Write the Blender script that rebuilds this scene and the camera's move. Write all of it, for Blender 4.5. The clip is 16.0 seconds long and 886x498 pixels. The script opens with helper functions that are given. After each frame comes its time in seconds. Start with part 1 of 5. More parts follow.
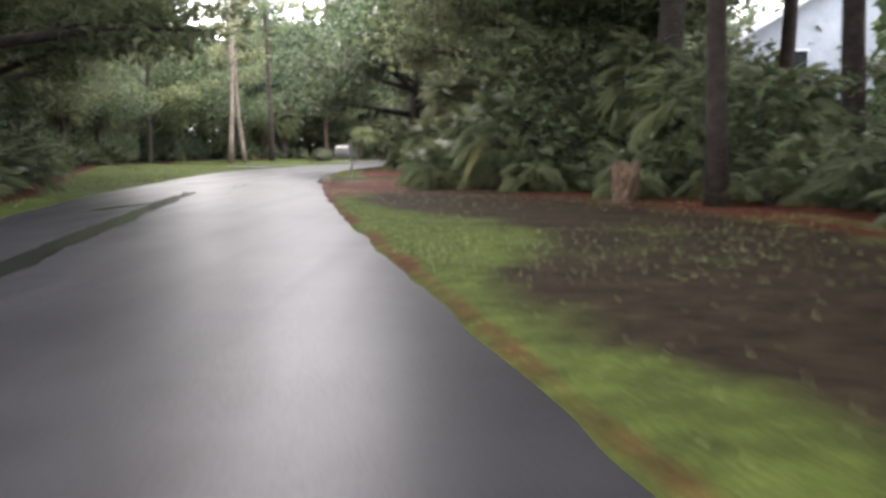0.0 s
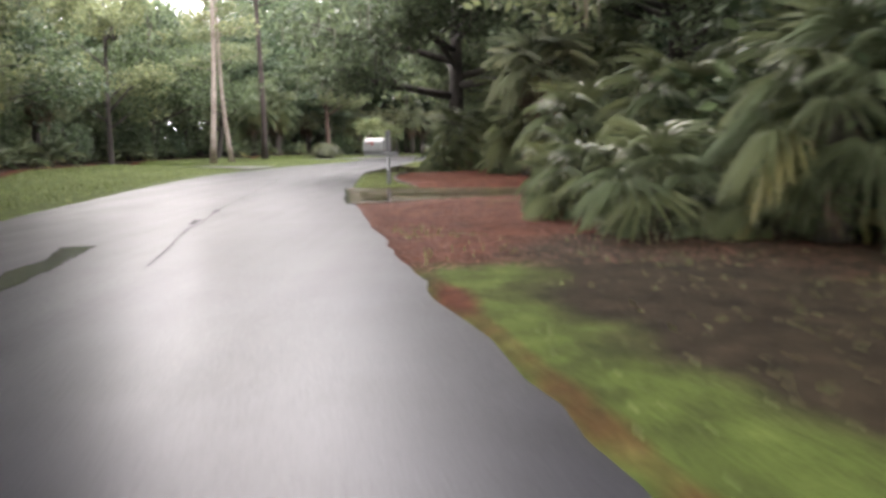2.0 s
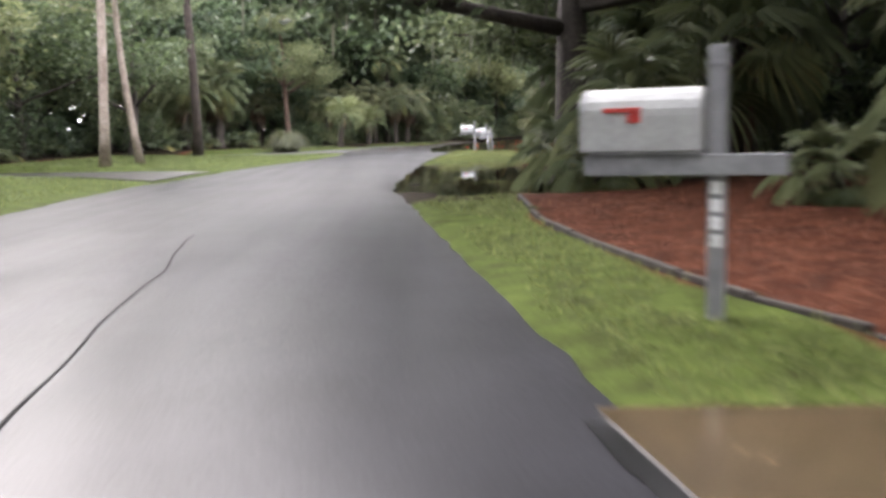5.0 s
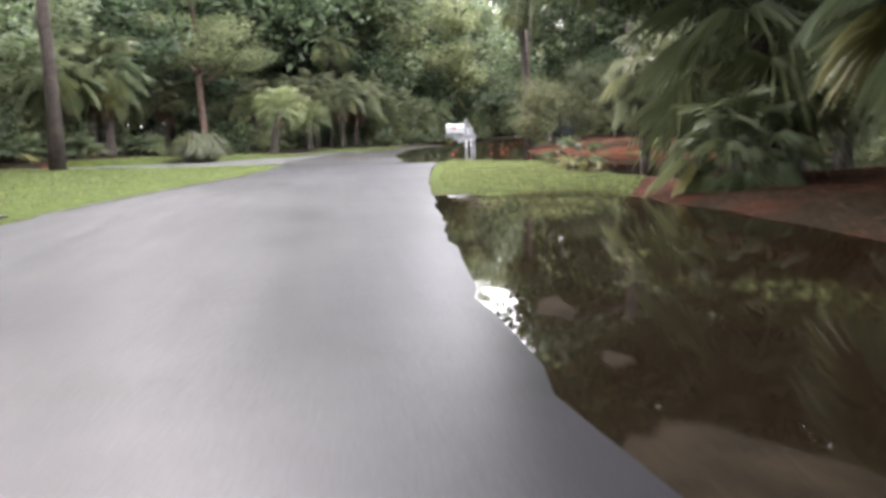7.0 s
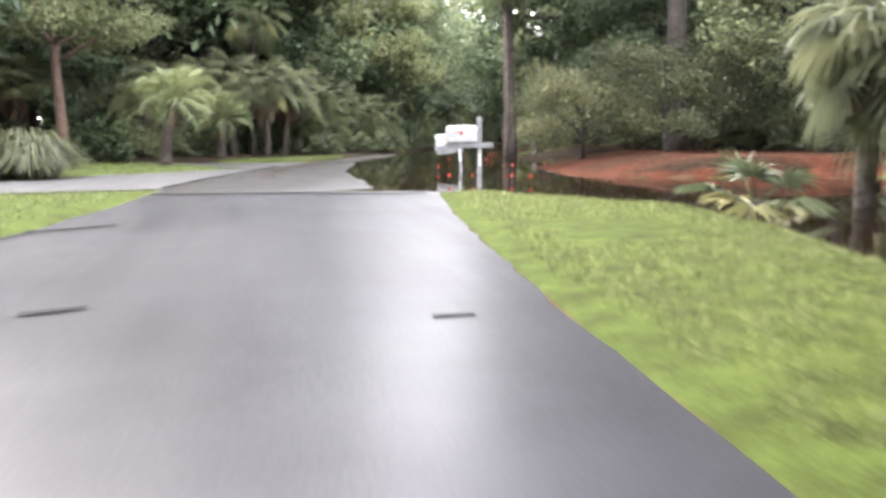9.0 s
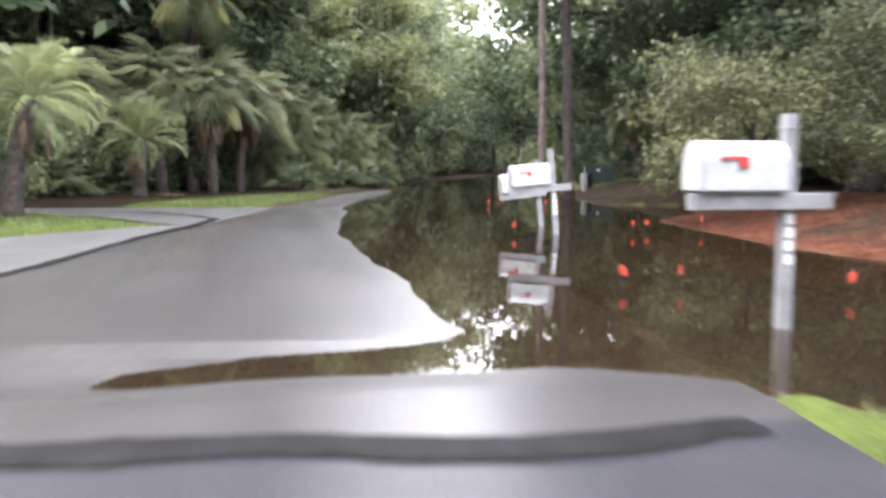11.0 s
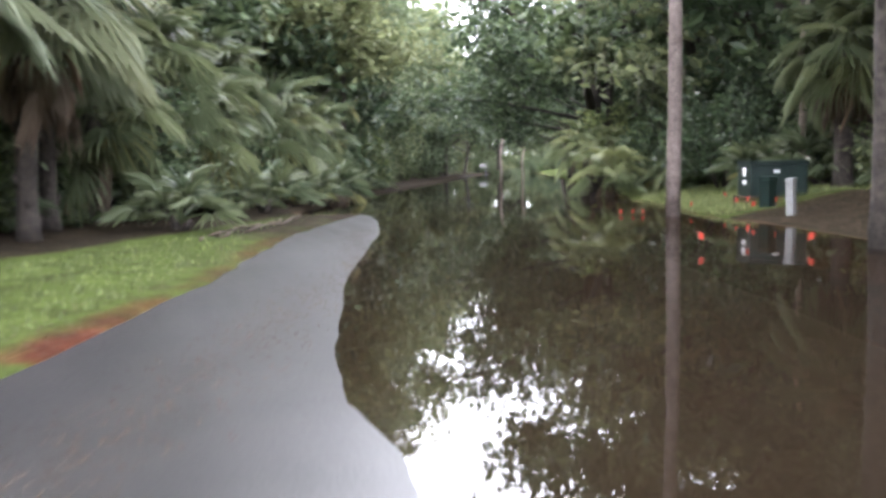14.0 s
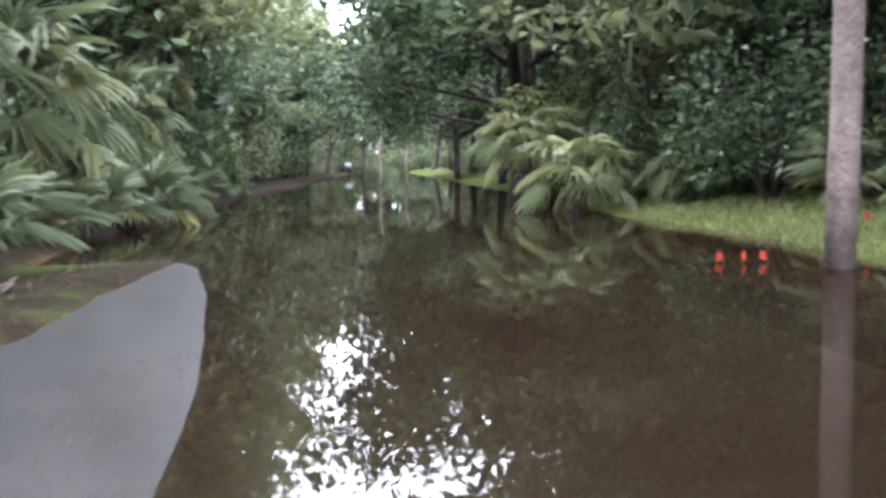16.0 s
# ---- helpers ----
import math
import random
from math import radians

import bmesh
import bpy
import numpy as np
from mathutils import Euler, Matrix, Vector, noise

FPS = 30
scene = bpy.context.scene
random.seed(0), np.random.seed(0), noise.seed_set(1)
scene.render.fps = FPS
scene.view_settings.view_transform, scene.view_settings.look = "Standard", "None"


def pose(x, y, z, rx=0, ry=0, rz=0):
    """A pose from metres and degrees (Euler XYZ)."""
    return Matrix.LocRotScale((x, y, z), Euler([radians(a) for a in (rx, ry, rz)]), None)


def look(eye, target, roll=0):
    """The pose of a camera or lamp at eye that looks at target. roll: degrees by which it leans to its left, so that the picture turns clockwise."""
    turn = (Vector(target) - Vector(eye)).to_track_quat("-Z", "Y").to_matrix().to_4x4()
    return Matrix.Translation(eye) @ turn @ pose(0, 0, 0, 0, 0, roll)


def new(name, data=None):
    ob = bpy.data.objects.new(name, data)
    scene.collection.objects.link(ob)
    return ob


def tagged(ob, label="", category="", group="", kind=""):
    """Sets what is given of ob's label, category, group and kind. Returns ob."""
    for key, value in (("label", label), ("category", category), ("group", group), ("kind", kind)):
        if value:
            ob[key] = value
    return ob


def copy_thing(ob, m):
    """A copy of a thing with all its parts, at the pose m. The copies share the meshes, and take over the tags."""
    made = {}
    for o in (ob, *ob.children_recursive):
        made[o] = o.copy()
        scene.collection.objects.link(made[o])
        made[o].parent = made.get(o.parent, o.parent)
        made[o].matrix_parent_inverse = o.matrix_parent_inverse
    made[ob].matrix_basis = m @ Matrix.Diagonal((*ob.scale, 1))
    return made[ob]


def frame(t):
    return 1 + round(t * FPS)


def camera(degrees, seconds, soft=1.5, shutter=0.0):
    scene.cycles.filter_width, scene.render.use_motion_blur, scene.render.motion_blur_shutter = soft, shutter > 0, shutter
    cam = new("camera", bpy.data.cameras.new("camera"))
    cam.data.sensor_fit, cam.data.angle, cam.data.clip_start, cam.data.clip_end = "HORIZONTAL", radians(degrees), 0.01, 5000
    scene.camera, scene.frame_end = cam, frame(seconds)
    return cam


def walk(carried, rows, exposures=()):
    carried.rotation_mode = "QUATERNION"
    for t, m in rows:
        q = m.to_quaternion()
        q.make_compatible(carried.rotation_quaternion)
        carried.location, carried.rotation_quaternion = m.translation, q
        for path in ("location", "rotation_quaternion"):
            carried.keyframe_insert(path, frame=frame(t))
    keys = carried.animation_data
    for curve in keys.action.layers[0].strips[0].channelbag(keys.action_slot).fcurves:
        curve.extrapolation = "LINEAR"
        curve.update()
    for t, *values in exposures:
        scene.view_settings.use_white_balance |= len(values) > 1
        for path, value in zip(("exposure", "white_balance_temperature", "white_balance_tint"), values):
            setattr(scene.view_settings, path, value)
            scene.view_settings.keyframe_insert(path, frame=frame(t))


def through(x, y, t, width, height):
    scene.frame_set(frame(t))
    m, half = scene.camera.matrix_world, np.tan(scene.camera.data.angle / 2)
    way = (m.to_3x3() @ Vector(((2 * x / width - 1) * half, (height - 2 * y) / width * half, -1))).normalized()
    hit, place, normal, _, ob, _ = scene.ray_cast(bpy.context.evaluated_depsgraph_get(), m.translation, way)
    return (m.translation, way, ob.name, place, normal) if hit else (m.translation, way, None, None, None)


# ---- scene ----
cam = camera(53.0, 16.0, soft=3.2, shutter=0.5)
PATH = [
    (0, (0.696, 2.744, 1.055), (0.651, 4.731, 0.832), -0.2),
    (0.5, (0.049, 5.6, 1.057), (0.003, 7.588, 0.845), -0.4),
    (1, (-0.608, 8.446, 1.059), (-0.648, 10.433, 0.84), -0.6),
    (1.5, (-1.282, 11.382, 1.064), (-1.315, 13.369, 0.835), -0.5),
    (2, (-1.881, 14.613, 1.072), (-1.912, 16.599, 0.835), -0.7),
    (2.5, (-2.536, 17.682, 1.074), (-2.554, 19.667, 0.829), -0.4),
    (3, (-3.069, 20.466, 1.067), (-3.078, 22.45, 0.814), -0.8),
    (3.5, (-3.585, 23.338, 1.058), (-3.58, 25.321, 0.8), -1.3),
    (4, (-4.086, 26.276, 1.05), (-4.063, 28.258, 0.79), -1.3),
    (4.5, (-4.556, 29.254, 1.039), (-4.511, 31.236, 0.773), -1.4),
    (7, (-6.067, 44.416, 1.01), (-5.843, 46.386, 0.744), -1.7),
    (7.5, (-5.994, 47.555, 1.01), (-5.728, 49.519, 0.736), -1.6),
    (8, (-6.025, 50.671, 1.009), (-5.714, 52.628, 0.744), -1.5),
    (8.5, (-6.042, 53.693, 1.006), (-5.686, 55.644, 0.742), -0.9),
    (11, (-5.294, 68.522, 1.042), (-4.832, 70.458, 0.851), -0.0),
    (11.5, (-5.035, 71.594, 1.03), (-4.559, 73.527, 0.839), -0.3),
    (12, (-4.818, 74.483, 1.017), (-4.327, 76.413, 0.825), -0.6),
    (12.5, (-4.543, 77.396, 1.012), (-4.038, 79.321, 0.822), -0.9),
    (13, (-4.281, 80.112, 1.0), (-3.76, 82.033, 0.808), -1.2),
    (13.5, (-3.987, 82.726, 0.998), (-3.433, 84.638, 0.806), -0.7),
    (14, (-3.604, 85.178, 1.0), (-2.972, 87.066, 0.815), -0.9),
    (14.5, (-3.121, 87.526, 0.992), (-2.406, 89.383, 0.791), -1.0),
    (15, (-2.496, 89.889, 0.988), (-1.697, 91.711, 0.786), -0.4),
    (15.5, (-1.816, 92.116, 0.985), (-0.945, 93.906, 0.791), -0.5),
    (16, (-1.066, 94.31, 0.987), (-0.139, 96.072, 0.796), -0.7),
]
walk(cam, [(t, look(eye, target, roll)) for t, eye, target, roll in PATH], exposures=[(0.0, 2.6, 6550.0, 18.0), (0.5, 2.5, 6550.0, 18.0), (1.5, 2.95, 6650.0, 18.0), (2.5, 2.6, 6650.0, 18.0), (4.7, 2.75, 6550.0, 18.0), (7.0, 3.1, 6500.0, 18.0), (8.7, 3.42, 6500.0, 18.0), (10.8, 3.35, 6350.0, 18.0), (13.0, 3.4, 6250.0, 18.0), (16.0, 3.75, 5900.0, 18.0)])

# ---------------------------------------------------------------- light
world = bpy.data.worlds.new("overcast_sky")
scene.world = world
world.use_nodes = True
wn, wl = world.node_tree.nodes, world.node_tree.links
sky = wn.new("ShaderNodeTexSky")
sky.sky_type, sky.sun_disc = "NISHITA", False
sky.sun_elevation, sky.sun_rotation = radians(38), radians(-26)
sky.air_density, sky.dust_density, sky.ozone_density = 1.0, 6.0, 1.0
grey = wn.new("ShaderNodeHueSaturation")
grey.inputs["Saturation"].default_value = 0.35
wl.new(sky.outputs["Color"], grey.inputs["Color"])
cloud = wn.new("ShaderNodeMix")
cloud.data_type = "RGBA"
cloud.inputs[0].default_value, cloud.inputs[7].default_value = 0.75, (9.0, 9.3, 9.6, 1)
wl.new(grey.outputs["Color"], cloud.inputs[6])
wl.new(cloud.outputs[2], wn["Background"].inputs["Color"])
wn["Background"].inputs["Strength"].default_value = 0.15
sun_data = bpy.data.lights.new("sun", "SUN")
sun_data.energy, sun_data.angle, sun_data.color = 0.5, radians(40), (1.0, 0.96, 0.9)
sun = new("sun", sun_data)
sun.matrix_world = look((-18, 37, 32), (0, 0, 0))


# ---------------------------------------------------------------- materials
def material(name, rough=0.6, spec=0.5):
    m = bpy.data.materials.new(name)
    m.use_nodes = True
    b = m.node_tree.nodes["Principled BSDF"]
    b.inputs["Roughness"].default_value = rough
    b.inputs["Specular IOR Level"].default_value = spec
    return m, m.node_tree.nodes, m.node_tree.links, b


def noise_node(n, l, scale, detail=4.0, coords="Object", rough=0.6):
    tc = n.new("ShaderNodeTexCoord")
    t = n.new("ShaderNodeTexNoise")
    t.inputs["Scale"].default_value, t.inputs["Detail"].default_value = scale, detail
    t.inputs["Roughness"].default_value = rough
    l.new(tc.outputs[coords], t.inputs["Vector"])
    return t


def ramp(n, l, source, stops):
    r = n.new("ShaderNodeValToRGB")
    e = r.color_ramp.elements
    while len(e) < len(stops):
        e.new(0.5)
    for i, (p, c) in enumerate(stops):
        e[i].position = p
        e[i].color = (*c, 1) if len(c) == 3 else (c[0], c[0], c[0], 1)
    l.new(source, r.inputs["Fac"])
    return r


def mix(n, l, a, b, fac, mode="MIX"):
    m = n.new("ShaderNodeMix")
    m.data_type, m.blend_type = "RGBA", mode
    for src, sock in ((a, m.inputs[6]), (b, m.inputs[7]), (fac, m.inputs[0])):
        if isinstance(src, (tuple, list)):
            sock.default_value = (*src, 1)
        elif isinstance(src, (int, float)):
            sock.default_value = src
        else:
            l.new(src, sock)
    return m.outputs[2]


def bumped(n, l, b, height, strength, distance):
    bp = n.new("ShaderNodeBump")
    bp.inputs["Strength"].default_value, bp.inputs["Distance"].default_value = strength, distance
    l.new(height, bp.inputs["Height"])
    l.new(bp.outputs["Normal"], b.inputs["Normal"])


def surface(name, dark, light, scale, rough=0.7, bump=0.3, dist=0.01, fine=8.0, spec=0.4, coords="Object", grain=1.0):
    """Two-scale mottled surface."""
    m, n, l, b = material(name, rough, spec)
    big, small = noise_node(n, l, scale, 5, coords), noise_node(n, l, scale * fine, 4, coords)
    r = ramp(n, l, big.outputs["Fac"], [(0.3, dark), (0.7, light)])
    f = ramp(n, l, small.outputs["Fac"], [(0.3, (1 - 0.45 * grain,)), (0.7, (1 + 0.25 * grain,))])
    l.new(mix(n, l, r.outputs["Color"], f.outputs["Color"], 1.0, "MULTIPLY"), b.inputs["Base Color"])
    if bump:
        bumped(n, l, b, small.outputs["Fac"], bump, dist)
    return m


def leaf_material(name, dark, light, rough=0.45, spec=0.35, through=0.35):
    """Leaves: colour varies leaf by leaf and plant by plant; some light passes through."""
    m, n, l, b = material(name, rough, spec)
    dark, light = (tuple(1.3 * g * (0.63 * v + 0.37 * sum(c) / 3) for g, v in zip((1.08, 1.0, 0.97), c)) for c in (dark, light))
    geo, info = n.new("ShaderNodeNewGeometry"), n.new("ShaderNodeObjectInfo")
    r = ramp(n, l, geo.outputs["Random Per Island"], [(0.0, dark), (0.85, light), (1.0, tuple(min(1, c * 1.5) for c in light))])
    v = ramp(n, l, info.outputs["Random"], [(0.0, (0.72, 0.78, 0.75)), (1.0, (1.15, 1.1, 0.95))])
    c = mix(n, l, r.outputs["Color"], v.outputs["Color"], 1.0, "MULTIPLY")
    l.new(c, b.inputs["Base Color"])
    t = n.new("ShaderNodeBsdfTranslucent")
    l.new(c, t.inputs["Color"])
    ms = n.new("ShaderNodeMixShader")
    ms.inputs[0].default_value = through
    l.new(b.outputs[0], ms.inputs[1])
    l.new(t.outputs[0], ms.inputs[2])
    l.new(ms.outputs[0], n["Material Output"].inputs["Surface"])
    return m


OAK_LEAF = leaf_material("oak_leaf", (0.048, 0.078, 0.034), (0.118, 0.168, 0.068), 0.5, 0.35, 0.45)
DARK_LEAF = leaf_material("dark_leaf", (0.0192, 0.048, 0.0192), (0.072, 0.128, 0.048))
# light-green foliage; on the far trees its paleness stands in for haze
LIGHT_LEAF = leaf_material("light_leaf", (0.085, 0.122, 0.045), (0.155, 0.205, 0.08), 0.5, 0.35, 0.45)
YELLOW_LEAF = leaf_material("yellow_green_leaf", (0.07, 0.12, 0.025), (0.2, 0.27, 0.065))
OLIVE_LEAF = leaf_material("olive_leaf", (0.018, 0.03, 0.01), (0.058, 0.078, 0.023))
MYRTLE_LEAF = leaf_material("yellow_olive_leaf", (0.045, 0.055, 0.016), (0.125, 0.138, 0.042))
PINE_LEAF = leaf_material("pine_needle", (0.0525, 0.09, 0.03), (0.15, 0.21, 0.075))
MOSS = leaf_material("hanging_moss", (0.07, 0.08, 0.06), (0.16, 0.17, 0.13), 0.8, 0.1)
PALM_LEAF = leaf_material("palm_leaf", (0.034, 0.06, 0.023), (0.132, 0.18, 0.07), 0.42, 0.24, 0.28)
PALMETTO_LEAF = leaf_material("palmetto_leaf", (0.028, 0.052, 0.021), (0.1, 0.145, 0.062), 0.42, 0.28, 0.28)
PALM_YELLOW = leaf_material("yellowing_palm_leaf", (0.1, 0.12, 0.02), (0.24, 0.25, 0.07), 0.4, 0.4, 0.25)
PALM_LIGHT = leaf_material("light_palm_leaf", (0.07, 0.105, 0.035), (0.19, 0.25, 0.09), 0.42, 0.28, 0.3)
PALM_PALE = leaf_material("grey_green_palm_leaf", (0.06, 0.088, 0.04), (0.175, 0.215, 0.105), 0.42, 0.3, 0.3)
DEAD_FROND = leaf_material("dead_frond", (0.036, 0.025, 0.018), (0.15, 0.105, 0.072), 0.8, 0.1, 0.15)
GRASS_BLADE = leaf_material("grass_blade", (0.058, 0.088, 0.018), (0.15, 0.205, 0.055), 0.5, 0.3, 0.3)
STRAW_BLADE = leaf_material("pine_straw", (0.055, 0.016, 0.008), (0.15, 0.05, 0.021), 0.7, 0.2, 0.1)
DEBRIS = leaf_material("washed_up_needles", (0.03, 0.02, 0.013), (0.085, 0.058, 0.038), 0.8, 0.1, 0.1)
BARK = surface("oak_bark", (0.025, 0.02, 0.017), (0.075, 0.062, 0.052), 3.0, 0.85, 0.8, 0.03)
PINE_BARK = surface("pine_bark", (0.022, 0.016, 0.013), (0.075, 0.055, 0.046), 5.0, 0.88, 1.0, 0.04)
RED_BARK = surface("reddish_bark", (0.06, 0.036, 0.026), (0.17, 0.11, 0.085), 4.0, 0.85, 0.8, 0.03)
PALE_BARK = surface("pale_bark", (0.2, 0.15, 0.12), (0.42, 0.35, 0.3), 2.5, 0.8, 0.6, 0.02)
PALM_BARK = surface("palm_bark", (0.02, 0.016, 0.013), (0.092, 0.074, 0.061), 9.0, 0.9, 1.0, 0.03)
POLE_WOOD = surface("weathered_pole_wood", (0.1, 0.075, 0.066), (0.24, 0.19, 0.17), 4.0, 0.85, 0.5, 0.01)
GREY_WOOD = surface("grey_painted_wood", (0.15, 0.15, 0.155), (0.25, 0.25, 0.255), 6.0, 0.7, 0.2, 0.004, grain=0.2)
WHITE_METAL = surface("white_painted_metal", (0.33, 0.34, 0.34), (0.42, 0.43, 0.43), 5.0, 0.38, 0.03, 0.002, grain=0.2)
GREY_METAL = surface("grey_painted_metal", (0.27, 0.27, 0.26), (0.36, 0.36, 0.35), 5.0, 0.4, 0.03, 0.002, grain=0.2)
RED_PLASTIC = surface("red_plastic", (0.35, 0.03, 0.025), (0.5, 0.06, 0.05), 20.0, 0.5, 0.0)
ORANGE_FLAG = surface("orange_plastic_flag", (0.4, 0.045, 0.025), (0.52, 0.075, 0.04), 9.0, 0.5, 0.0)
WIRE = surface("wire", (0.08, 0.07, 0.06), (0.16, 0.15, 0.14), 9.0, 0.4, 0.0)
BAR_WHITE = surface("white_number_bars", (0.6, 0.6, 0.6), (0.72, 0.72, 0.72), 30.0, 0.6, 0.0, grain=0.2)
GREEN_METAL = surface("dark_green_metal", (0.006, 0.014, 0.012), (0.011, 0.024, 0.02), 4.0, 0.42, 0.05, 0.003, grain=0.2)
CONCRETE = surface("wet_concrete", (0.026, 0.018, 0.01), (0.11, 0.08, 0.046), 0.6, 0.2, 0.1, 0.003, 20, 0.45)
cn, cl = CONCRETE.node_tree.nodes, CONCRETE.node_tree.links
cl.new(ramp(cn, cl, noise_node(cn, cl, 0.8, 2).outputs["Fac"], [(0.35, (0.1,)), (0.65, (0.26,))]).outputs["Color"], cn["Principled BSDF"].inputs["Roughness"])
STUCCO = surface("pale_stucco", (0.36, 0.4, 0.45), (0.47, 0.51, 0.56), 1.5, 0.85, 0.2, 0.01, grain=0.2)
ROOFING = surface("grey_shingle", (0.2, 0.2, 0.21), (0.34, 0.34, 0.35), 3.0, 0.8, 0.3, 0.01)
DARK_GLASS = surface("dark_window", (0.02, 0.025, 0.03), (0.04, 0.045, 0.05), 1.0, 0.08, 0.0)
PAINT_TRIM = surface("white_trim", (0.66, 0.67, 0.68), (0.78, 0.78, 0.78), 4.0, 0.5, 0.05, 0.003, grain=0.2)
STUMP_WOOD = surface("splintered_palm_wood", (0.05, 0.035, 0.025), (0.3, 0.19, 0.12), 6.0, 0.85, 0.7, 0.02)
LOG_WOOD = surface("rotten_log", (0.03, 0.022, 0.016), (0.12, 0.085, 0.06), 6.0, 0.85, 0.7, 0.02)
EDGING = surface("wet_dark_timber", (0.012, 0.009, 0.007), (0.032, 0.024, 0.019), 6.0, 0.7, 0.4, 0.01)


def asphalt(name, dark, light, wet, dry, spec, bare):
    """Rain-wet asphalt: fine stone grain, worn wheel tracks, patches that are wetter than others."""
    m, n, l, b = material(name, 0.35, spec)
    big, mid, fine = noise_node(n, l, 0.3, 2), noise_node(n, l, 1.6, 2), noise_node(n, l, 90.0, 2)
    r = ramp(n, l, mid.outputs["Fac"], [(0.15, dark), (0.85, light)])
    f = ramp(n, l, fine.outputs["Fac"], [(0.2, (0.7,)), (0.8, (1.3,))])
    l.new(mix(n, l, r.outputs["Color"], f.outputs["Color"], 1.0, "MULTIPLY"), b.inputs["Base Color"])
    tc, along, tracks = n.new("ShaderNodeTexCoord"), n.new("ShaderNodeMapping"), n.new("ShaderNodeTexNoise")
    along.inputs["Scale"].default_value = (1.5, 0.09, 1.0)
    along.inputs["Rotation"].default_value = (0, 0, radians(-4))
    tracks.inputs["Scale"].default_value, tracks.inputs["Detail"].default_value = 1.0, 3.0
    l.new(tc.outputs["Object"], along.inputs["Vector"])
    l.new(along.outputs["Vector"], tracks.inputs["Vector"])
    both = mix(n, l, big.outputs["Fac"], tracks.outputs["Fac"], 0.6)
    rr = ramp(n, l, both, [(0.15, (wet - 0.05,)), (0.85, (dry + 0.05,))])
    l.new(rr.outputs["Color"], b.inputs["Roughness"])
    l.new(ramp(n, l, both, [(0.32, (spec * 0.4,)), (0.68, (spec * 1.6,))]).outputs["Color"], b.inputs["Specular IOR Level"])
    bumped(n, l, b, fine.outputs["Fac"], 0.12, 0.002)
    stone = n.new("ShaderNodeBsdfPrincipled")
    stone.inputs["Roughness"].default_value, stone.inputs["Specular IOR Level"].default_value = 0.8, 0.08
    l.new(b.inputs["Base Color"].links[0].from_socket, stone.inputs["Base Color"])
    grain = mix(n, l, noise_node(n, l, 60.0, 3).outputs["Fac"], both, 0.6)
    skin, cover = n.new("ShaderNodeMixShader"), ramp(n, l, grain, [(0.36, (bare - 0.22,)), (0.64, (bare + 0.22,))])
    l.new(cover.outputs["Color"], skin.inputs[0])
    l.new(b.outputs[0], skin.inputs[1])
    l.new(stone.outputs[0], skin.inputs[2])
    l.new(skin.outputs[0], n["Material Output"].inputs["Surface"])
    return m


ASPHALT = asphalt("new_wet_asphalt", (0.012, 0.012, 0.014), (0.026, 0.026, 0.03), 0.3, 0.35, 0.18, 0.46)
OLD_ASPHALT = asphalt("old_wet_asphalt", (0.021, 0.02, 0.02), (0.04, 0.037, 0.036), 0.29, 0.35, 0.22, 0.24)
PALE_ASPHALT = asphalt("pale_driveway_asphalt", (0.06, 0.058, 0.057), (0.1, 0.097, 0.096), 0.28, 0.38, 0.2, 0.3)
CRACK = surface("tar_crack", (0.006, 0.006, 0.006), (0.014, 0.014, 0.014), 5.0, 0.65, 0.2, 0.004, spec=0.03)
PUDDLE = surface("brown_puddle", (0.02, 0.013, 0.007), (0.04, 0.027, 0.014), 1.5, 0.07, 0.0, spec=0.5, grain=0.3)
FILM = surface("standing_rain_film", (0.012, 0.012, 0.012), (0.025, 0.025, 0.026), 3.0, 0.14, 0.0, spec=0.3)


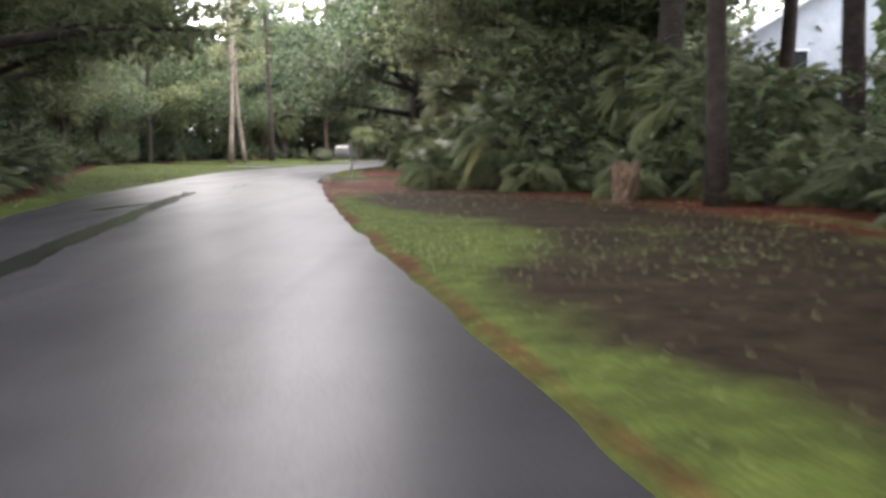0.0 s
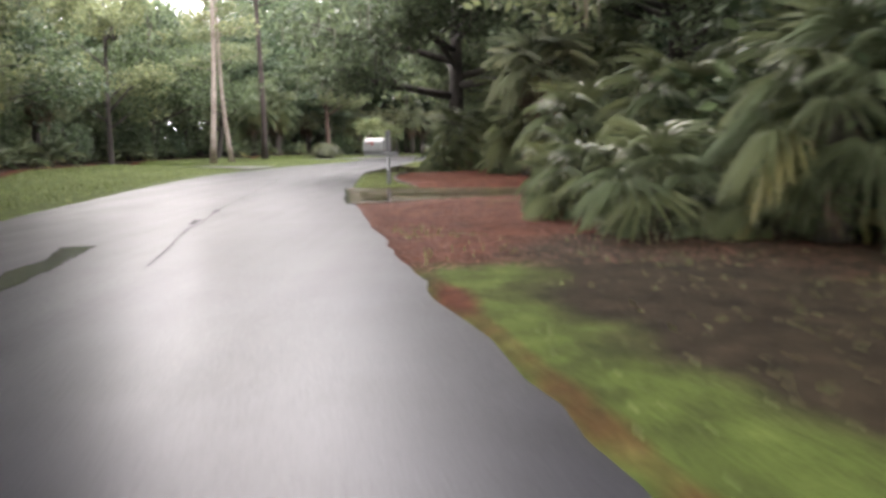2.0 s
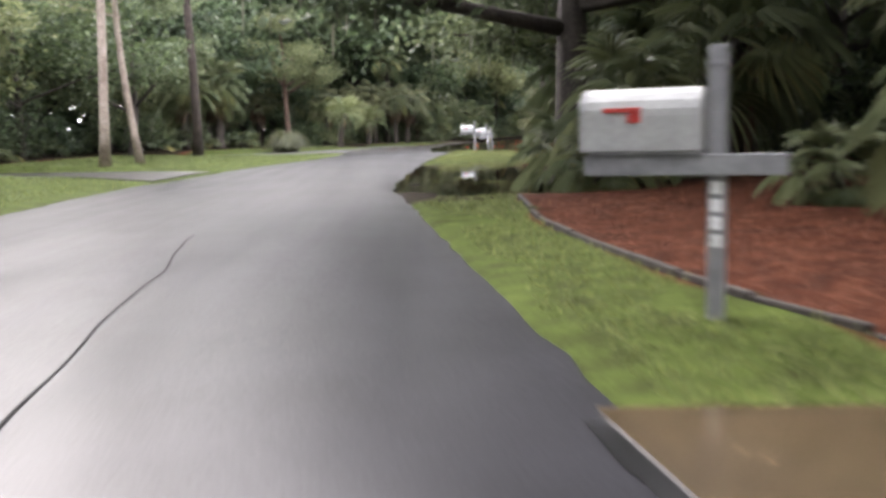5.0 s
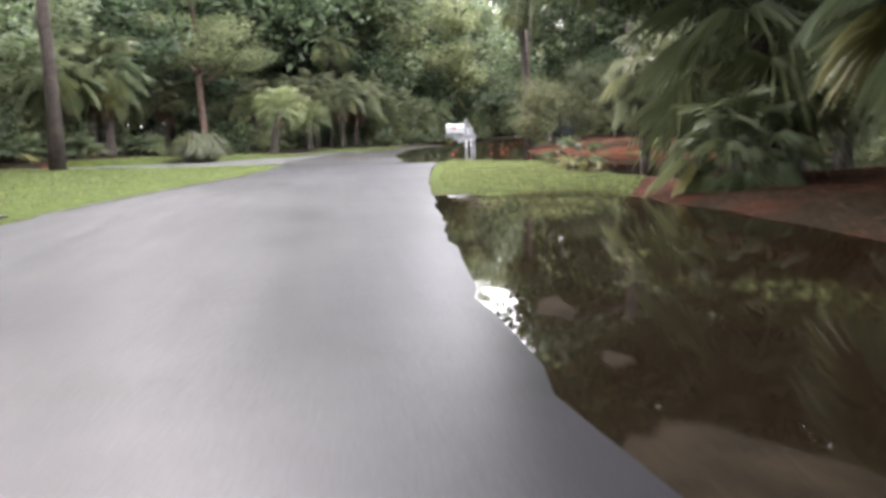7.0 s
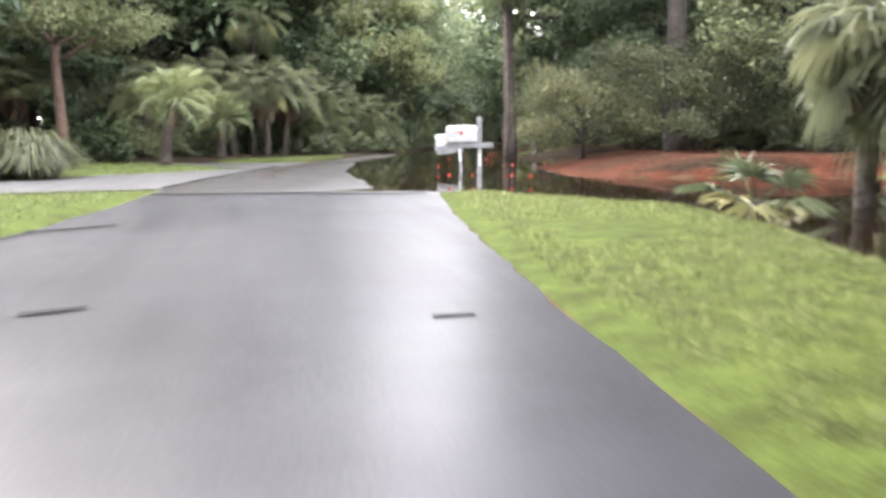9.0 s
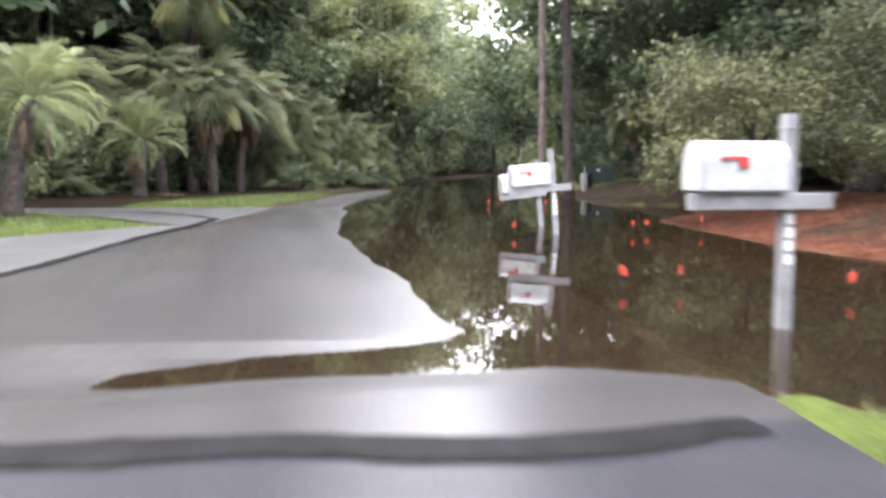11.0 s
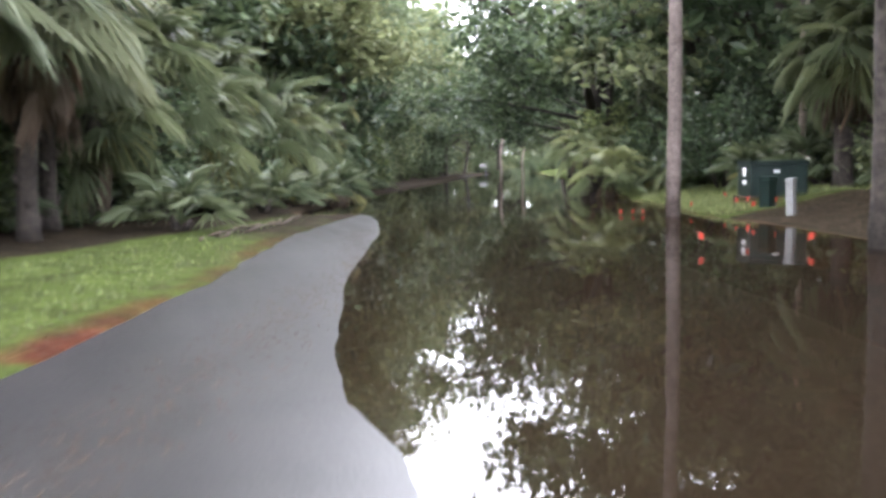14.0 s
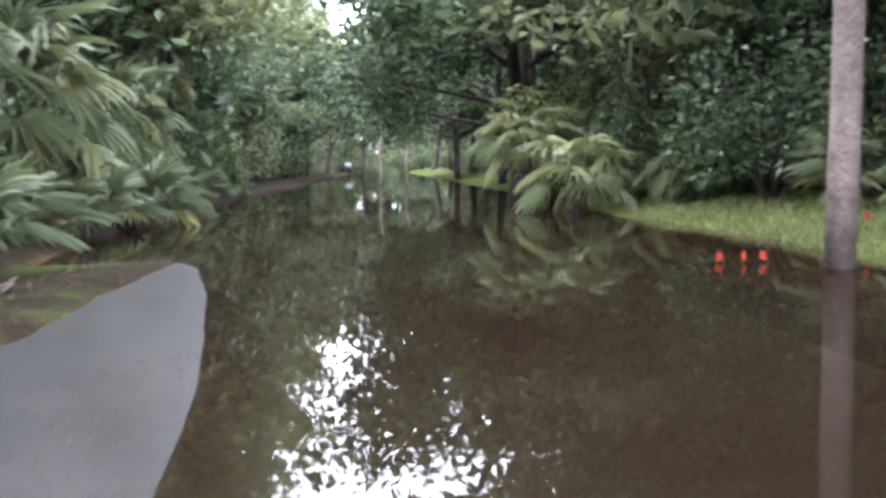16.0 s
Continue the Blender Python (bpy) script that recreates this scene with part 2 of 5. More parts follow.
def ground_material():
    m, n, l, b = material("ground", 0.95, 0.05)
    zone = n.new("ShaderNodeVertexColor")
    zone.layer_name = "zone"
    sep = n.new("ShaderNodeSeparateColor")
    l.new(zone.outputs["Color"], sep.inputs["Color"])
    big, mid, fine = noise_node(n, l, 0.6, 5), noise_node(n, l, 3.5, 6), noise_node(n, l, 45.0, 4)
    grass = ramp(n, l, mid.outputs["Fac"], [(0.3, (0.03, 0.036, 0.011)), (0.55, (0.054, 0.073, 0.017)), (0.75, (0.082, 0.106, 0.026))])
    straw = ramp(n, l, mid.outputs["Fac"], [(0.3, (0.03, 0.011, 0.007)), (0.55, (0.066, 0.022, 0.012)), (0.75, (0.11, 0.046, 0.025))])
    # very dark ramp: leaf litter, and shade painted under palms and on the marsh
    litter_and_shade = ramp(n, l, mid.outputs["Fac"], [(0.3, (0.01, 0.0075, 0.0045)), (0.7, (0.031, 0.023, 0.014))])
    mud = ramp(n, l, mid.outputs["Fac"], [(0.3, (0.03, 0.019, 0.011)), (0.7, (0.088, 0.056, 0.032))])
    ragged = n.new("ShaderNodeMath")
    ragged.operation = "MULTIPLY_ADD"
    ragged.inputs[1].default_value, ragged.inputs[2].default_value = 0.9, -0.45
    l.new(big.outputs["Fac"], ragged.inputs[0])

    def weight(sock):
        a = n.new("ShaderNodeMath")
        a.operation = "ADD"
        l.new(sock, a.inputs[0])
        l.new(ragged.outputs[0], a.inputs[1])
        return ramp(n, l, a.outputs[0], [(0.38, (0,)), (0.62, (1,))]).outputs["Color"]

    c = mix(n, l, grass.outputs["Color"], straw.outputs["Color"], weight(sep.outputs["Red"]))
    c = mix(n, l, c, litter_and_shade.outputs["Color"], weight(sep.outputs["Green"]))
    c = mix(n, l, c, mud.outputs["Color"], weight(sep.outputs["Blue"]))
    f = ramp(n, l, fine.outputs["Fac"], [(0.3, (0.5,)), (0.7, (1.35,))])
    l.new(mix(n, l, c, f.outputs["Color"], 1.0, "MULTIPLY"), b.inputs["Base Color"])
    bumped(n, l, b, fine.outputs["Fac"], 0.7, 0.02)
    return m


GROUND = ground_material()


def water_material():
    m = bpy.data.materials.new("brown_flood_water")
    m.use_nodes = True
    n, l = m.node_tree.nodes, m.node_tree.links
    n.remove(n["Principled BSDF"])
    clear, murk, gloss = (n.new("ShaderNodeBsdf" + k) for k in ("Transparent", "Diffuse", "Glossy"))
    fres = n.new("ShaderNodeFresnel")
    fres.inputs["IOR"].default_value = 1.33
    clear.inputs["Color"].default_value = (0.75, 0.58, 0.4, 1)
    murk.inputs["Color"].default_value = (0.02, 0.0145, 0.0095, 1)
    gloss.inputs["Roughness"].default_value = 0.015
    body, whole = n.new("ShaderNodeMixShader"), n.new("ShaderNodeMixShader")
    body.inputs[0].default_value = 0.45
    l.new(clear.outputs[0], body.inputs[1])
    l.new(murk.outputs[0], body.inputs[2])
    l.new(fres.outputs[0], whole.inputs[0])
    l.new(body.outputs[0], whole.inputs[1])
    l.new(gloss.outputs[0], whole.inputs[2])
    rip = noise_node(n, l, 1.6, 2)
    bp = n.new("ShaderNodeBump")
    bp.inputs["Strength"].default_value, bp.inputs["Distance"].default_value = 0.05, 0.03
    l.new(rip.outputs["Fac"], bp.inputs["Height"])
    l.new(bp.outputs["Normal"], gloss.inputs["Normal"])
    l.new(whole.outputs[0], n["Material Output"].inputs["Surface"])
    return m


WATER = water_material()


# ---------------------------------------------------------------- building helpers
def mesh_of(name, verts, faces, mats, smooth=False, index=None):
    me = bpy.data.meshes.new(name)
    me.from_pydata([tuple(v) for v in np.asarray(verts, float).tolist()], [], [tuple(f) for f in (faces.tolist() if isinstance(faces, np.ndarray) else faces)])
    for mt in mats if isinstance(mats, (list, tuple)) else [mats]:
        me.materials.append(mt)
    if smooth:
        me.polygons.foreach_set("use_smooth", [True] * len(me.polygons))
    if index is not None:
        me.polygons.foreach_set("material_index", np.asarray(index, np.int32))
    me.update()
    return me


def part(name, data, mat, parent, label="", at=None):
    """One mesh object under a thing or part; data: a bmesh or a mesh."""
    if isinstance(data, bmesh.types.BMesh):
        me = bpy.data.meshes.new(name)
        data.to_mesh(me)
        data.free()
        me.materials.append(mat)
    else:
        me = data
    ob = new(name, me)
    ob.parent = parent
    if at is not None:
        ob.matrix_basis = at
    if label:
        tagged(ob, label)
    return ob


def thing(name, m, label, category, group="", kind=""):
    e = new(name)
    e.empty_display_size = 0.2
    e.matrix_basis = m
    return tagged(e, label, category, group, kind)


def box(bm, x0, x1, y0, y1, z0, z1, bevel=0.0, m=None):
    r = bmesh.ops.create_cube(bm, size=1.0)
    vs = r["verts"]
    bmesh.ops.transform(bm, matrix=Matrix.Translation(((x0 + x1) / 2, (y0 + y1) / 2, (z0 + z1) / 2)) @ Matrix.Diagonal((x1 - x0, y1 - y0, z1 - z0, 1)), verts=vs)
    if bevel:
        es = list({e for v in vs for e in v.link_edges})
        out = bmesh.ops.bevel(bm, geom=es, offset=bevel, segments=2, affect="EDGES", profile=0.6)
        vs = list({v for f in out["faces"] for v in f.verts} | {v for v in vs if v.is_valid})
    if m is not None:
        bmesh.ops.transform(bm, matrix=m, verts=vs)
    return bm


def boxed(*a, **k):
    return box(bmesh.new(), *a, **k)


def tube(points, radii, sides=8):
    """Vertices and faces of a tapered tube along points."""
    pts = [Vector(p) for p in points]
    vs, fs = [], []
    side = Vector((1, 0, 0))
    for i, p in enumerate(pts):
        d = (pts[min(i + 1, len(pts) - 1)] - pts[max(i - 1, 0)]).normalized()
        a = d.cross(Vector((0, 1, 0)) if abs(d.y) < 0.9 else side).normalized()
        b = d.cross(a).normalized()
        for k in range(sides):
            w = 2 * math.pi * k / sides
            vs.append(p + (a * math.cos(w) + b * math.sin(w)) * radii[i])
    for i in range(len(pts) - 1):
        for k in range(sides):
            q = (k + 1) % sides
            fs.append((i * sides + k, i * sides + q, (i + 1) * sides + q, (i + 1) * sides + k))
    fs.append(tuple(range(sides))[::-1])
    fs.append(tuple((len(pts) - 1) * sides + k for k in range(sides)))
    return vs, fs


def merged(pieces):
    vs, fs = [], []
    for v, f in pieces:
        k = len(vs)
        vs += list(v)
        fs += [tuple(i + k for i in face) for face in f]
    return vs, fs


def leaves(rng, centres, size, droop=0.0, slim=0.45):
    """One pointed leaf (a folded diamond) at each centre."""
    n = len(centres)
    d = rng.normal(size=(n, 3))
    d[:, 2] = d[:, 2] * 0.6 - droop
    d /= np.linalg.norm(d, axis=1)[:, None]
    o = rng.normal(size=(n, 3))
    w = np.cross(d, o)
    w /= np.linalg.norm(w, axis=1)[:, None]
    s = size * rng.uniform(0.6, 1.4, n)[:, None]
    up = np.cross(d, w)
    c = np.asarray(centres)
    v = np.stack([c - d * s / 2, c + w * s * slim / 2 + up * s * 0.08, c + d * s / 2, c - w * s * slim / 2 + up * s * 0.08], 1).reshape(-1, 3)
    f = np.arange(4 * n).reshape(-1, 4)
    return v, f

# ---------------------------------------------------------------- plan: lines as x over y
FINE = np.arange(-80.0, 420.0, 0.5)


def line(pairs, soft=5):
    ys, xs = zip(*pairs)
    v = np.interp(FINE, ys, xs)
    lo, hi = (xs[1] - xs[0]) / (ys[1] - ys[0]), (xs[-1] - xs[-2]) / (ys[-1] - ys[-2])
    v = np.where(FINE < ys[0], xs[0] + lo * (FINE - ys[0]), np.where(FINE > ys[-1], xs[-1] + hi * (FINE - ys[-1]), v))
    k = np.hanning(soft + 2)[1:-1]
    v = np.convolve(np.pad(v, soft // 2, mode="edge"), k / k.sum(), "valid")
    return lambda y: np.interp(y, FINE, v)


ROAD_L = line([(6, -4.2), (16, -6.3), (23, -7.8), (35, -9.5), (41, -10.2), (47, -10.7), (52, -10.7), (57, -10.2), (62, -9.4), (67, -8.4), (72, -7.9), (77, -7.3), (81, -6.5), (85, -5.5), (89, -4.5), (93.3, -3.0), (97.5, -1.8), (102, 0.0), (104, 0.9), (118, 6.0), (170, 30)])
ROAD_R = line([(6.7, 0.95), (15, -0.9), (22, -2.3), (27, -3.15), (31, -3.8), (35, -4.3), (41.5, -4.8), (48, -5.3), (52, -5.1), (60, -4.5), (63, -4.2), (68, -3.6), (72, -3.0), (77, -2.3), (81, -1.6), (85, -0.7), (89, 0.4), (93.3, 1.9), (97.5, 3.2), (102, 5.0), (118, 11.2), (170, 35)])
WET = line([(72, -3.3), (73.4, -3.85), (80, -3.8), (84, -3.45), (88, -2.8), (90, -2.62), (93.5, -1.78), (95.8, -1.0), (97.4, -0.53), (98.2, -0.24), (99.4, 0.06), (100.7, 0.36), (102.8, 0.78), (104.3, 1.05), (106, 1.2), (118, 5.0)], 3)
BANK = line([(58, 9.0), (74.5, 7.0), (75.8, 1.6), (78, 1.4), (82, 1.9), (84.2, 2.4), (84.9, 6.4), (88.4, 6.4), (89.4, 3.6), (93, 4.7), (96.5, 5.9), (100, 6.5), (103, 7.8), (106, 8.8), (113.7, 12.4), (133.7, 20.8), (170, 36)], 3)
EDGE_L = line([(10, -6.0), (17, -7.2), (21, -8.2), (35, -13.5), (48, -17.8), (60, -18.2), (70, -17.5), (80, -15.0), (85, -11.5), (88, -8.5), (91, -6.2), (95, -4.6), (99, -2.3), (103.5, -0.2), (118.7, 5.2), (170, 28)])
TREES_L = line([(10, -6.0), (17, -7.2), (21, -8.2), (35, -14.5), (48, -18.2), (60, -18.6), (70, -18.0), (80, -16.0), (85, -13.0), (88, -11.0), (91, -9.2), (95, -7.4), (99, -4.3), (103.5, -1.5), (118.7, 4.6), (170, 28)])
TREES_R = line([(6, 7.0), (13, 5.6), (17.7, 4.2), (19.5, 2.8), (23, 0.6), (26, -0.6), (29, 0.2), (33, 2.0), (37, 3.2), (45, 3.0), (55, 3.4), (60, 6.0), (66, 8.0), (74, 9.5), (84, 9.8), (94, 9.6), (101, 9.4), (108, 10.3), (113, 13.5), (134, 22.5), (170, 38)])
BED = line([(34.4, -2.7), (35.6, -2.8), (37, -3.3), (39.4, -3.6), (41.3, -3.7), (46, -3.4), (50, -3.0), (55, -2.7), (58, -1.4), (60, -0.4)], 3)
SPIT = line([(54, -2.6), (57, -0.9), (60.8, -1.05), (62, -1.8), (65, -1.4), (67.7, -0.85), (70, -2.15), (72, -3.2), (73, -3.7)], 3)


def step(a, b, v):
    t = np.clip((v - a) / (b - a), 0, 1)
    return t * t * (3 - 2 * t)


def wave(x, y, s, k=0.0):
    """A cheap uneven field, about -1 to 1."""
    out = 0.0
    for i in range(7):
        a = 2.39996 * i + k
        f = s * (0.7 + 0.37 * i)
        out = out + np.sin(f * (x * math.cos(a) + y * math.sin(a)) + 1.7 * i * i + 3 * k) / (1 + 0.3 * i)
    return out / 2.6


def road_z(x, y):
    dry = 0.075 - 0.012 * np.abs(x - (ROAD_L(y) + ROAD_R(y)) / 2) - 0.02 * step(42, 50, y)
    ragged = (0.09 * wave(x * 0.3, y, 1.2) + 0.03 * wave(x, y, 4.0)) * np.exp(-((WET(y) - x) / 0.7) ** 2) * (1 - 0.75 * step(89, 94, y))
    wet = np.clip(0.032 * (WET(y) + ragged - x), -0.2, 0.09)
    low = np.clip(0.03 * (ROAD_R(y) + 0.15 + 0.25 * wave(x * 0, y, 0.9) - x), -0.02, 0.09)
    z = dry + (np.minimum(low, dry) - dry) * step(45, 48, y) * (1 - step(55, 58, y))
    k = step(70.5, 73.5, y)
    dip = np.exp(-((y - 73.05 - 0.15 * wave(x, y, 1.9)) / 0.5) ** 4) * step(-6.9, -5.4, x + 0.3 * wave(x, y, 2.5))
    z = z * (1 - k) + wet * k - 0.3 * step(103, 112, y)
    return z - np.maximum(z + 0.008, 0) * dip


def inside(poly, x, y):
    """Distance to a polygon's border, negative inside."""
    d, odd = np.full(np.shape(x), 1e9), np.zeros(np.shape(x), bool)
    for (ax, ay), (bx, by) in zip(poly, poly[1:] + poly[:1]):
        ex, ey = bx - ax, by - ay
        t = np.clip(((x - ax) * ex + (y - ay) * ey) / (ex * ex + ey * ey), 0, 1)
        d = np.minimum(d, np.hypot(x - ax - t * ex, y - ay - t * ey))
        odd ^= ((ay > y) != (by > y)) & (x < ex * (y - ay) / (ey if ey else 1e-9) + ax)
    return np.where(odd, -d, d)


DRIVES = {
    "driveway_concrete": ([(-4.38, 35.2), (-3.7, 30.0), (-3.05, 30.2), (-2.4, 30.85), (-1.2, 31.4), (-0.3, 31.7), (7, 32.8), (14, 35.0), (14, 39.5), (7, 36.6), (0.9, 34.7)], 0.06),
    "driveway_south_arm": ([(-7.85, 73.2), (-7.2, 77.0), (-5.9, 83.0), (-6.7, 82.6), (-8.3, 80.8), (-12, 77.5), (-22, 75.0), (-22, 71.0), (-11, 72.4)], 0.093),
    "driveway_north_arm": ([(-5.45, 84.2), (-4.4, 88.7), (-8.2, 89.3), (-20, 90.5), (-20, 87.6), (-7.9, 86.4), (-6.6, 84.0), (-5.8, 82.9)], 0.073),
    "side_drive": ([(-10.65, 52.0), (-10.3, 56.3), (-12.5, 57.6), (-28, 63.0), (-28, 59.5), (-13.2, 55.0)], 0.09),
}


def ground_z(x, y):
    z = open_ground(x, y)
    for poly, level in DRIVES.values():
        k = 1 - step(0.0, 1.2, inside(poly, x, y))
        off_road = np.maximum(ROAD_L(y) - x, x - ROAD_R(y)) > -0.1
        z = np.where(off_road, z * (1 - k) + (level - 0.03) * k, z)
    return z


def open_ground(x, y):
    l, r = ROAD_L(y), ROAD_R(y)
    lumps = 0.016 * wave(x, y, 0.8) + 0.012 * wave(x, y, 2.9, 1.0)
    left = 0.075 + 0.025 * np.clip(l - x, 0, 9) + lumps
    left = left * (1 - step(102, 108, y)) + step(102, 108, y) * np.where(x < TREES_L(y) + 0.5, 0.12 + lumps, -0.25)
    d = x - r
    right = 0.07 + 0.022 * np.clip(d, 0, 8) + lumps
    ditch = step(45, 48, y) * (1 - step(57.5, 60, y)) * step(-0.3, 0.04, d) * (1 - step(0.5, 1.1, d))
    right = right * (1 - ditch) + (0.024 * wave(x, y, 4.2, 0.5) - 0.016) * ditch
    marsh = step(44, 47, y) * (1 - step(57.5, 60, y)) * step(0.45, 0.9, d)
    wetter = marsh * (1 - step(2.6, 4.2, d + 0.4 * wave(x, y, 0.7)))
    right = right * (1 - wetter) + (0.035 * step(53.0, 57.0, y) - 0.05 + 0.04 * wave(x, y, 1.9, 0.9)) * wetter
    pool = step(57.5, 60, y) * step(0.0, 1.2, x - SPIT(y) - 0.2 * wave(x, y, 1.7))
    right = right * (1 - pool) - 0.22 * pool
    k = step(72.0, 73.2, y)
    bank = x - BANK(y) - 0.15 * wave(x, y, 1.3)
    flood = np.where(bank < 0, np.clip(bank * 0.11, -0.28, 0), np.clip(bank * 0.16, 0, 0.45) + lumps * step(0, 1, bank))
    right = right * (1 - k) + flood * k
    right = np.maximum(right, np.where((y > 52) & (y < 76), np.clip((x - 11) * 0.1, -0.3, 0.5), -9.0))
    z = np.where(x < l, left, np.where(x > r, right, 0.0))
    out = np.maximum(l - x, x - r)
    edge = road_z(np.clip(x, l, r), y)
    soaked = step(44, 47, y) * (1 - step(55, 58, y)) * (x > r)
    k = step(0.0, 0.7 - 0.5 * soaked, out) * (y < 104)
    lip = edge - 0.006 + np.clip(0.12 * out + 0.02 * wave(x, y, 5.0) * step(0.0, 0.2, out), -0.02, 1.0)
    lip = lip - 0.035 * soaked * step(0.03, 0.18, out)
    z = np.where(y < 104, np.minimum(lip, np.maximum(z, edge - 0.03)) * (1 - k) + z * k, z)
    z = np.where(out < -0.02, edge - 0.1, z)
    return np.where((y > 185) & (z < 0.1), 0.1, z)


def spread(lo, fine0, fine1, hi, s, grow=1.25):
    """Grid lines: even between fine0 and fine1, wider and wider outside."""
    mid = list(np.arange(fine0, fine1 + 1e-6, s))
    a, d = [fine0], s
    while a[-1] > lo:
        d *= grow
        a.append(a[-1] - d)
    b, d = [fine1], s
    while b[-1] < hi:
        d *= grow
        b.append(b[-1] + d)
    return np.array(a[:0:-1] + mid[:-1] + b)


def grid_mesh(name, xs, ys, zfun, mat, keep=None):
    gx, gy = np.meshgrid(xs, ys)
    v = np.stack([gx.ravel(), gy.ravel(), zfun(gx, gy).ravel()], 1)
    w = len(xs)
    i = np.arange((len(ys) - 1) * w).reshape(-1, w)[:, :-1].ravel()
    f = np.stack([i, i + 1, i + w + 1, i + w], 1)
    if keep is not None:
        f = f[keep(v[f].mean(1))]
    return mesh_of(name, v, f, mat, True), v


# ground: one sheet to the horizon
off = np.concatenate([[0.0, 0.05, 0.12, 0.22, 0.36], np.arange(0.6, 14.0, 0.3), 14.0 + np.cumsum(0.375 * 1.25 ** np.arange(28))])
ys = spread(-300, -2, 124, 1200, 0.35)
near = np.linspace(0, 1, 9)[1:-1]
gx = np.concatenate([ROAD_L(ys)[:, None] - off[::-1], ROAD_L(ys)[:, None] * (1 - near) + ROAD_R(ys)[:, None] * near, ROAD_R(ys)[:, None] + off], 1)
gy = np.repeat(ys[:, None], gx.shape[1], 1)
gv = np.stack([gx.ravel(), gy.ravel(), ground_z(gx, gy).ravel()], 1)
i = np.arange((len(ys) - 1) * gx.shape[1]).reshape(-1, gx.shape[1])[:, :-1].ravel()
gm = mesh_of("ground", gv, np.stack([i, i + 1, i + gx.shape[1] + 1, i + gx.shape[1]], 1), GROUND, True)
x, y = gv[:, 0], gv[:, 1]
d_r, d_l = x - ROAD_R(y), ROAD_L(y) - x
straw = 0.72 * step(19.5, 23.5, y) * (1 - step(33.0, 34.0, y)) * step(-0.15, 0.02, d_r)
straw = np.maximum(straw, 0.75 * step(2.2, 0.4, TREES_R(y) - x) * (y < 30) * (d_r > 0.5))
straw = np.maximum(straw, 0.55 * (1 - step(0.0, 0.3, np.abs(d_r - 0.1))) * (y > 3) * (y < 31))
straw = np.maximum(straw, step(-0.1, 0.1, x - BED(y)) * (y > 34.6) * (y < 60) * (x > -4.2))
straw = np.maximum(straw, step(-0.35, 0.0, x - BANK(y)) * (y > 74) * (1 - 0.6 * step(86, 89, y)) * (1 - step(97, 99.5, y)))
straw = np.maximum(straw, 0.5 * (1 - step(0.0, 0.5, np.abs(d_l - 0.1))) * (y > 90) * (y < 106))
straw = np.maximum(straw, (0.9 - 0.6 * step(84, 90, y)) * step(-0.8, 0.8, EDGE_L(y) - x))
litter_and_shade = np.maximum(step(-0.2, 1.2, EDGE_L(y) - x), step(0.6, 2.4, x - TREES_R(y)) * (d_r > 1))
litter_and_shade = np.maximum(litter_and_shade, 0.7 * (1 - step(1.2, 3.2, np.abs(d_r - 3.0 + 1.1 * wave(x, y, 0.4)))) * (y < 24))
litter_and_shade = np.maximum(litter_and_shade, 0.62 * (1 - step(0.3, 1.4, np.abs(d_l - 0.5))) * step(95, 99, y) * (y < 107))
litter_and_shade = np.maximum(litter_and_shade, 0.75 * step(102, 105, y) * (d_l > -3) * (d_l < 12))
litter_and_shade = np.maximum(litter_and_shade, 0.5 * step(20, 8, y) * step(1.5, 0.2, d_l) * (d_l > 0))
# wet marsh verge: dark colour here stands in for deep tree shade
litter_and_shade = np.maximum(litter_and_shade, (1.3 - 0.75 * step(0.9, 1.5, d_r)) * step(43, 46, y) * (1 - step(56, 60, y)) * step(-0.4, -0.15, d_r) * (d_r < 9) * np.maximum(1 - step(55.5, 59, y), 1 - step(0.4, 1.0, d_r)))
litter_and_shade = np.maximum(litter_and_shade, (0.5 + 0.4 * step(86, 89, y)) * step(0.1 - 0.4 * step(86, 89, y), 0.6 - 0.5 * step(86, 89, y), x - BANK(y)) * (y > 74.5) * (1 - step(98, 99.5, y)))
mud = step(0.03, -0.02, gv[:, 2]) * step(-0.2, -0.1, gv[:, 2]) * np.where(y < 58, 0.0, 1.0)
# deep bed coloured dark, in place of light lost in deeper water
litter_and_shade = np.maximum(litter_and_shade, step(-0.08, -0.16, gv[:, 2]))
mud = np.maximum(mud, 0.7 * (1 - step(0.05, 0.35, inside(DRIVES["driveway_concrete"][0], x, y))) * (d_r < 0.5))
zone = gm.color_attributes.new("zone", "FLOAT_COLOR", "POINT")
zone.data.foreach_set("color", np.stack([straw, litter_and_shade, mud, np.ones_like(x)], 1).astype(np.float32).ravel())
tagged(new("ground", gm), "wet lawn, pine straw and woodland litter, partly coloured dark for shade", "ground", kind="structure")

# flood water: one level sheet over all that lies lower
wm, _ = grid_mesh("water", np.array([-14, -9, -6, -4, -2, 0, 4, 8, 14, 22, 30, 46, 70.0]), np.array([44, 50, 58, 66, 72, 76, 84, 92, 100, 110, 125, 150, 186.0]), lambda a, b: a * 0, WATER)
tagged(new("water", wm), "still brown flood water covering half the road", "water", kind="structure")


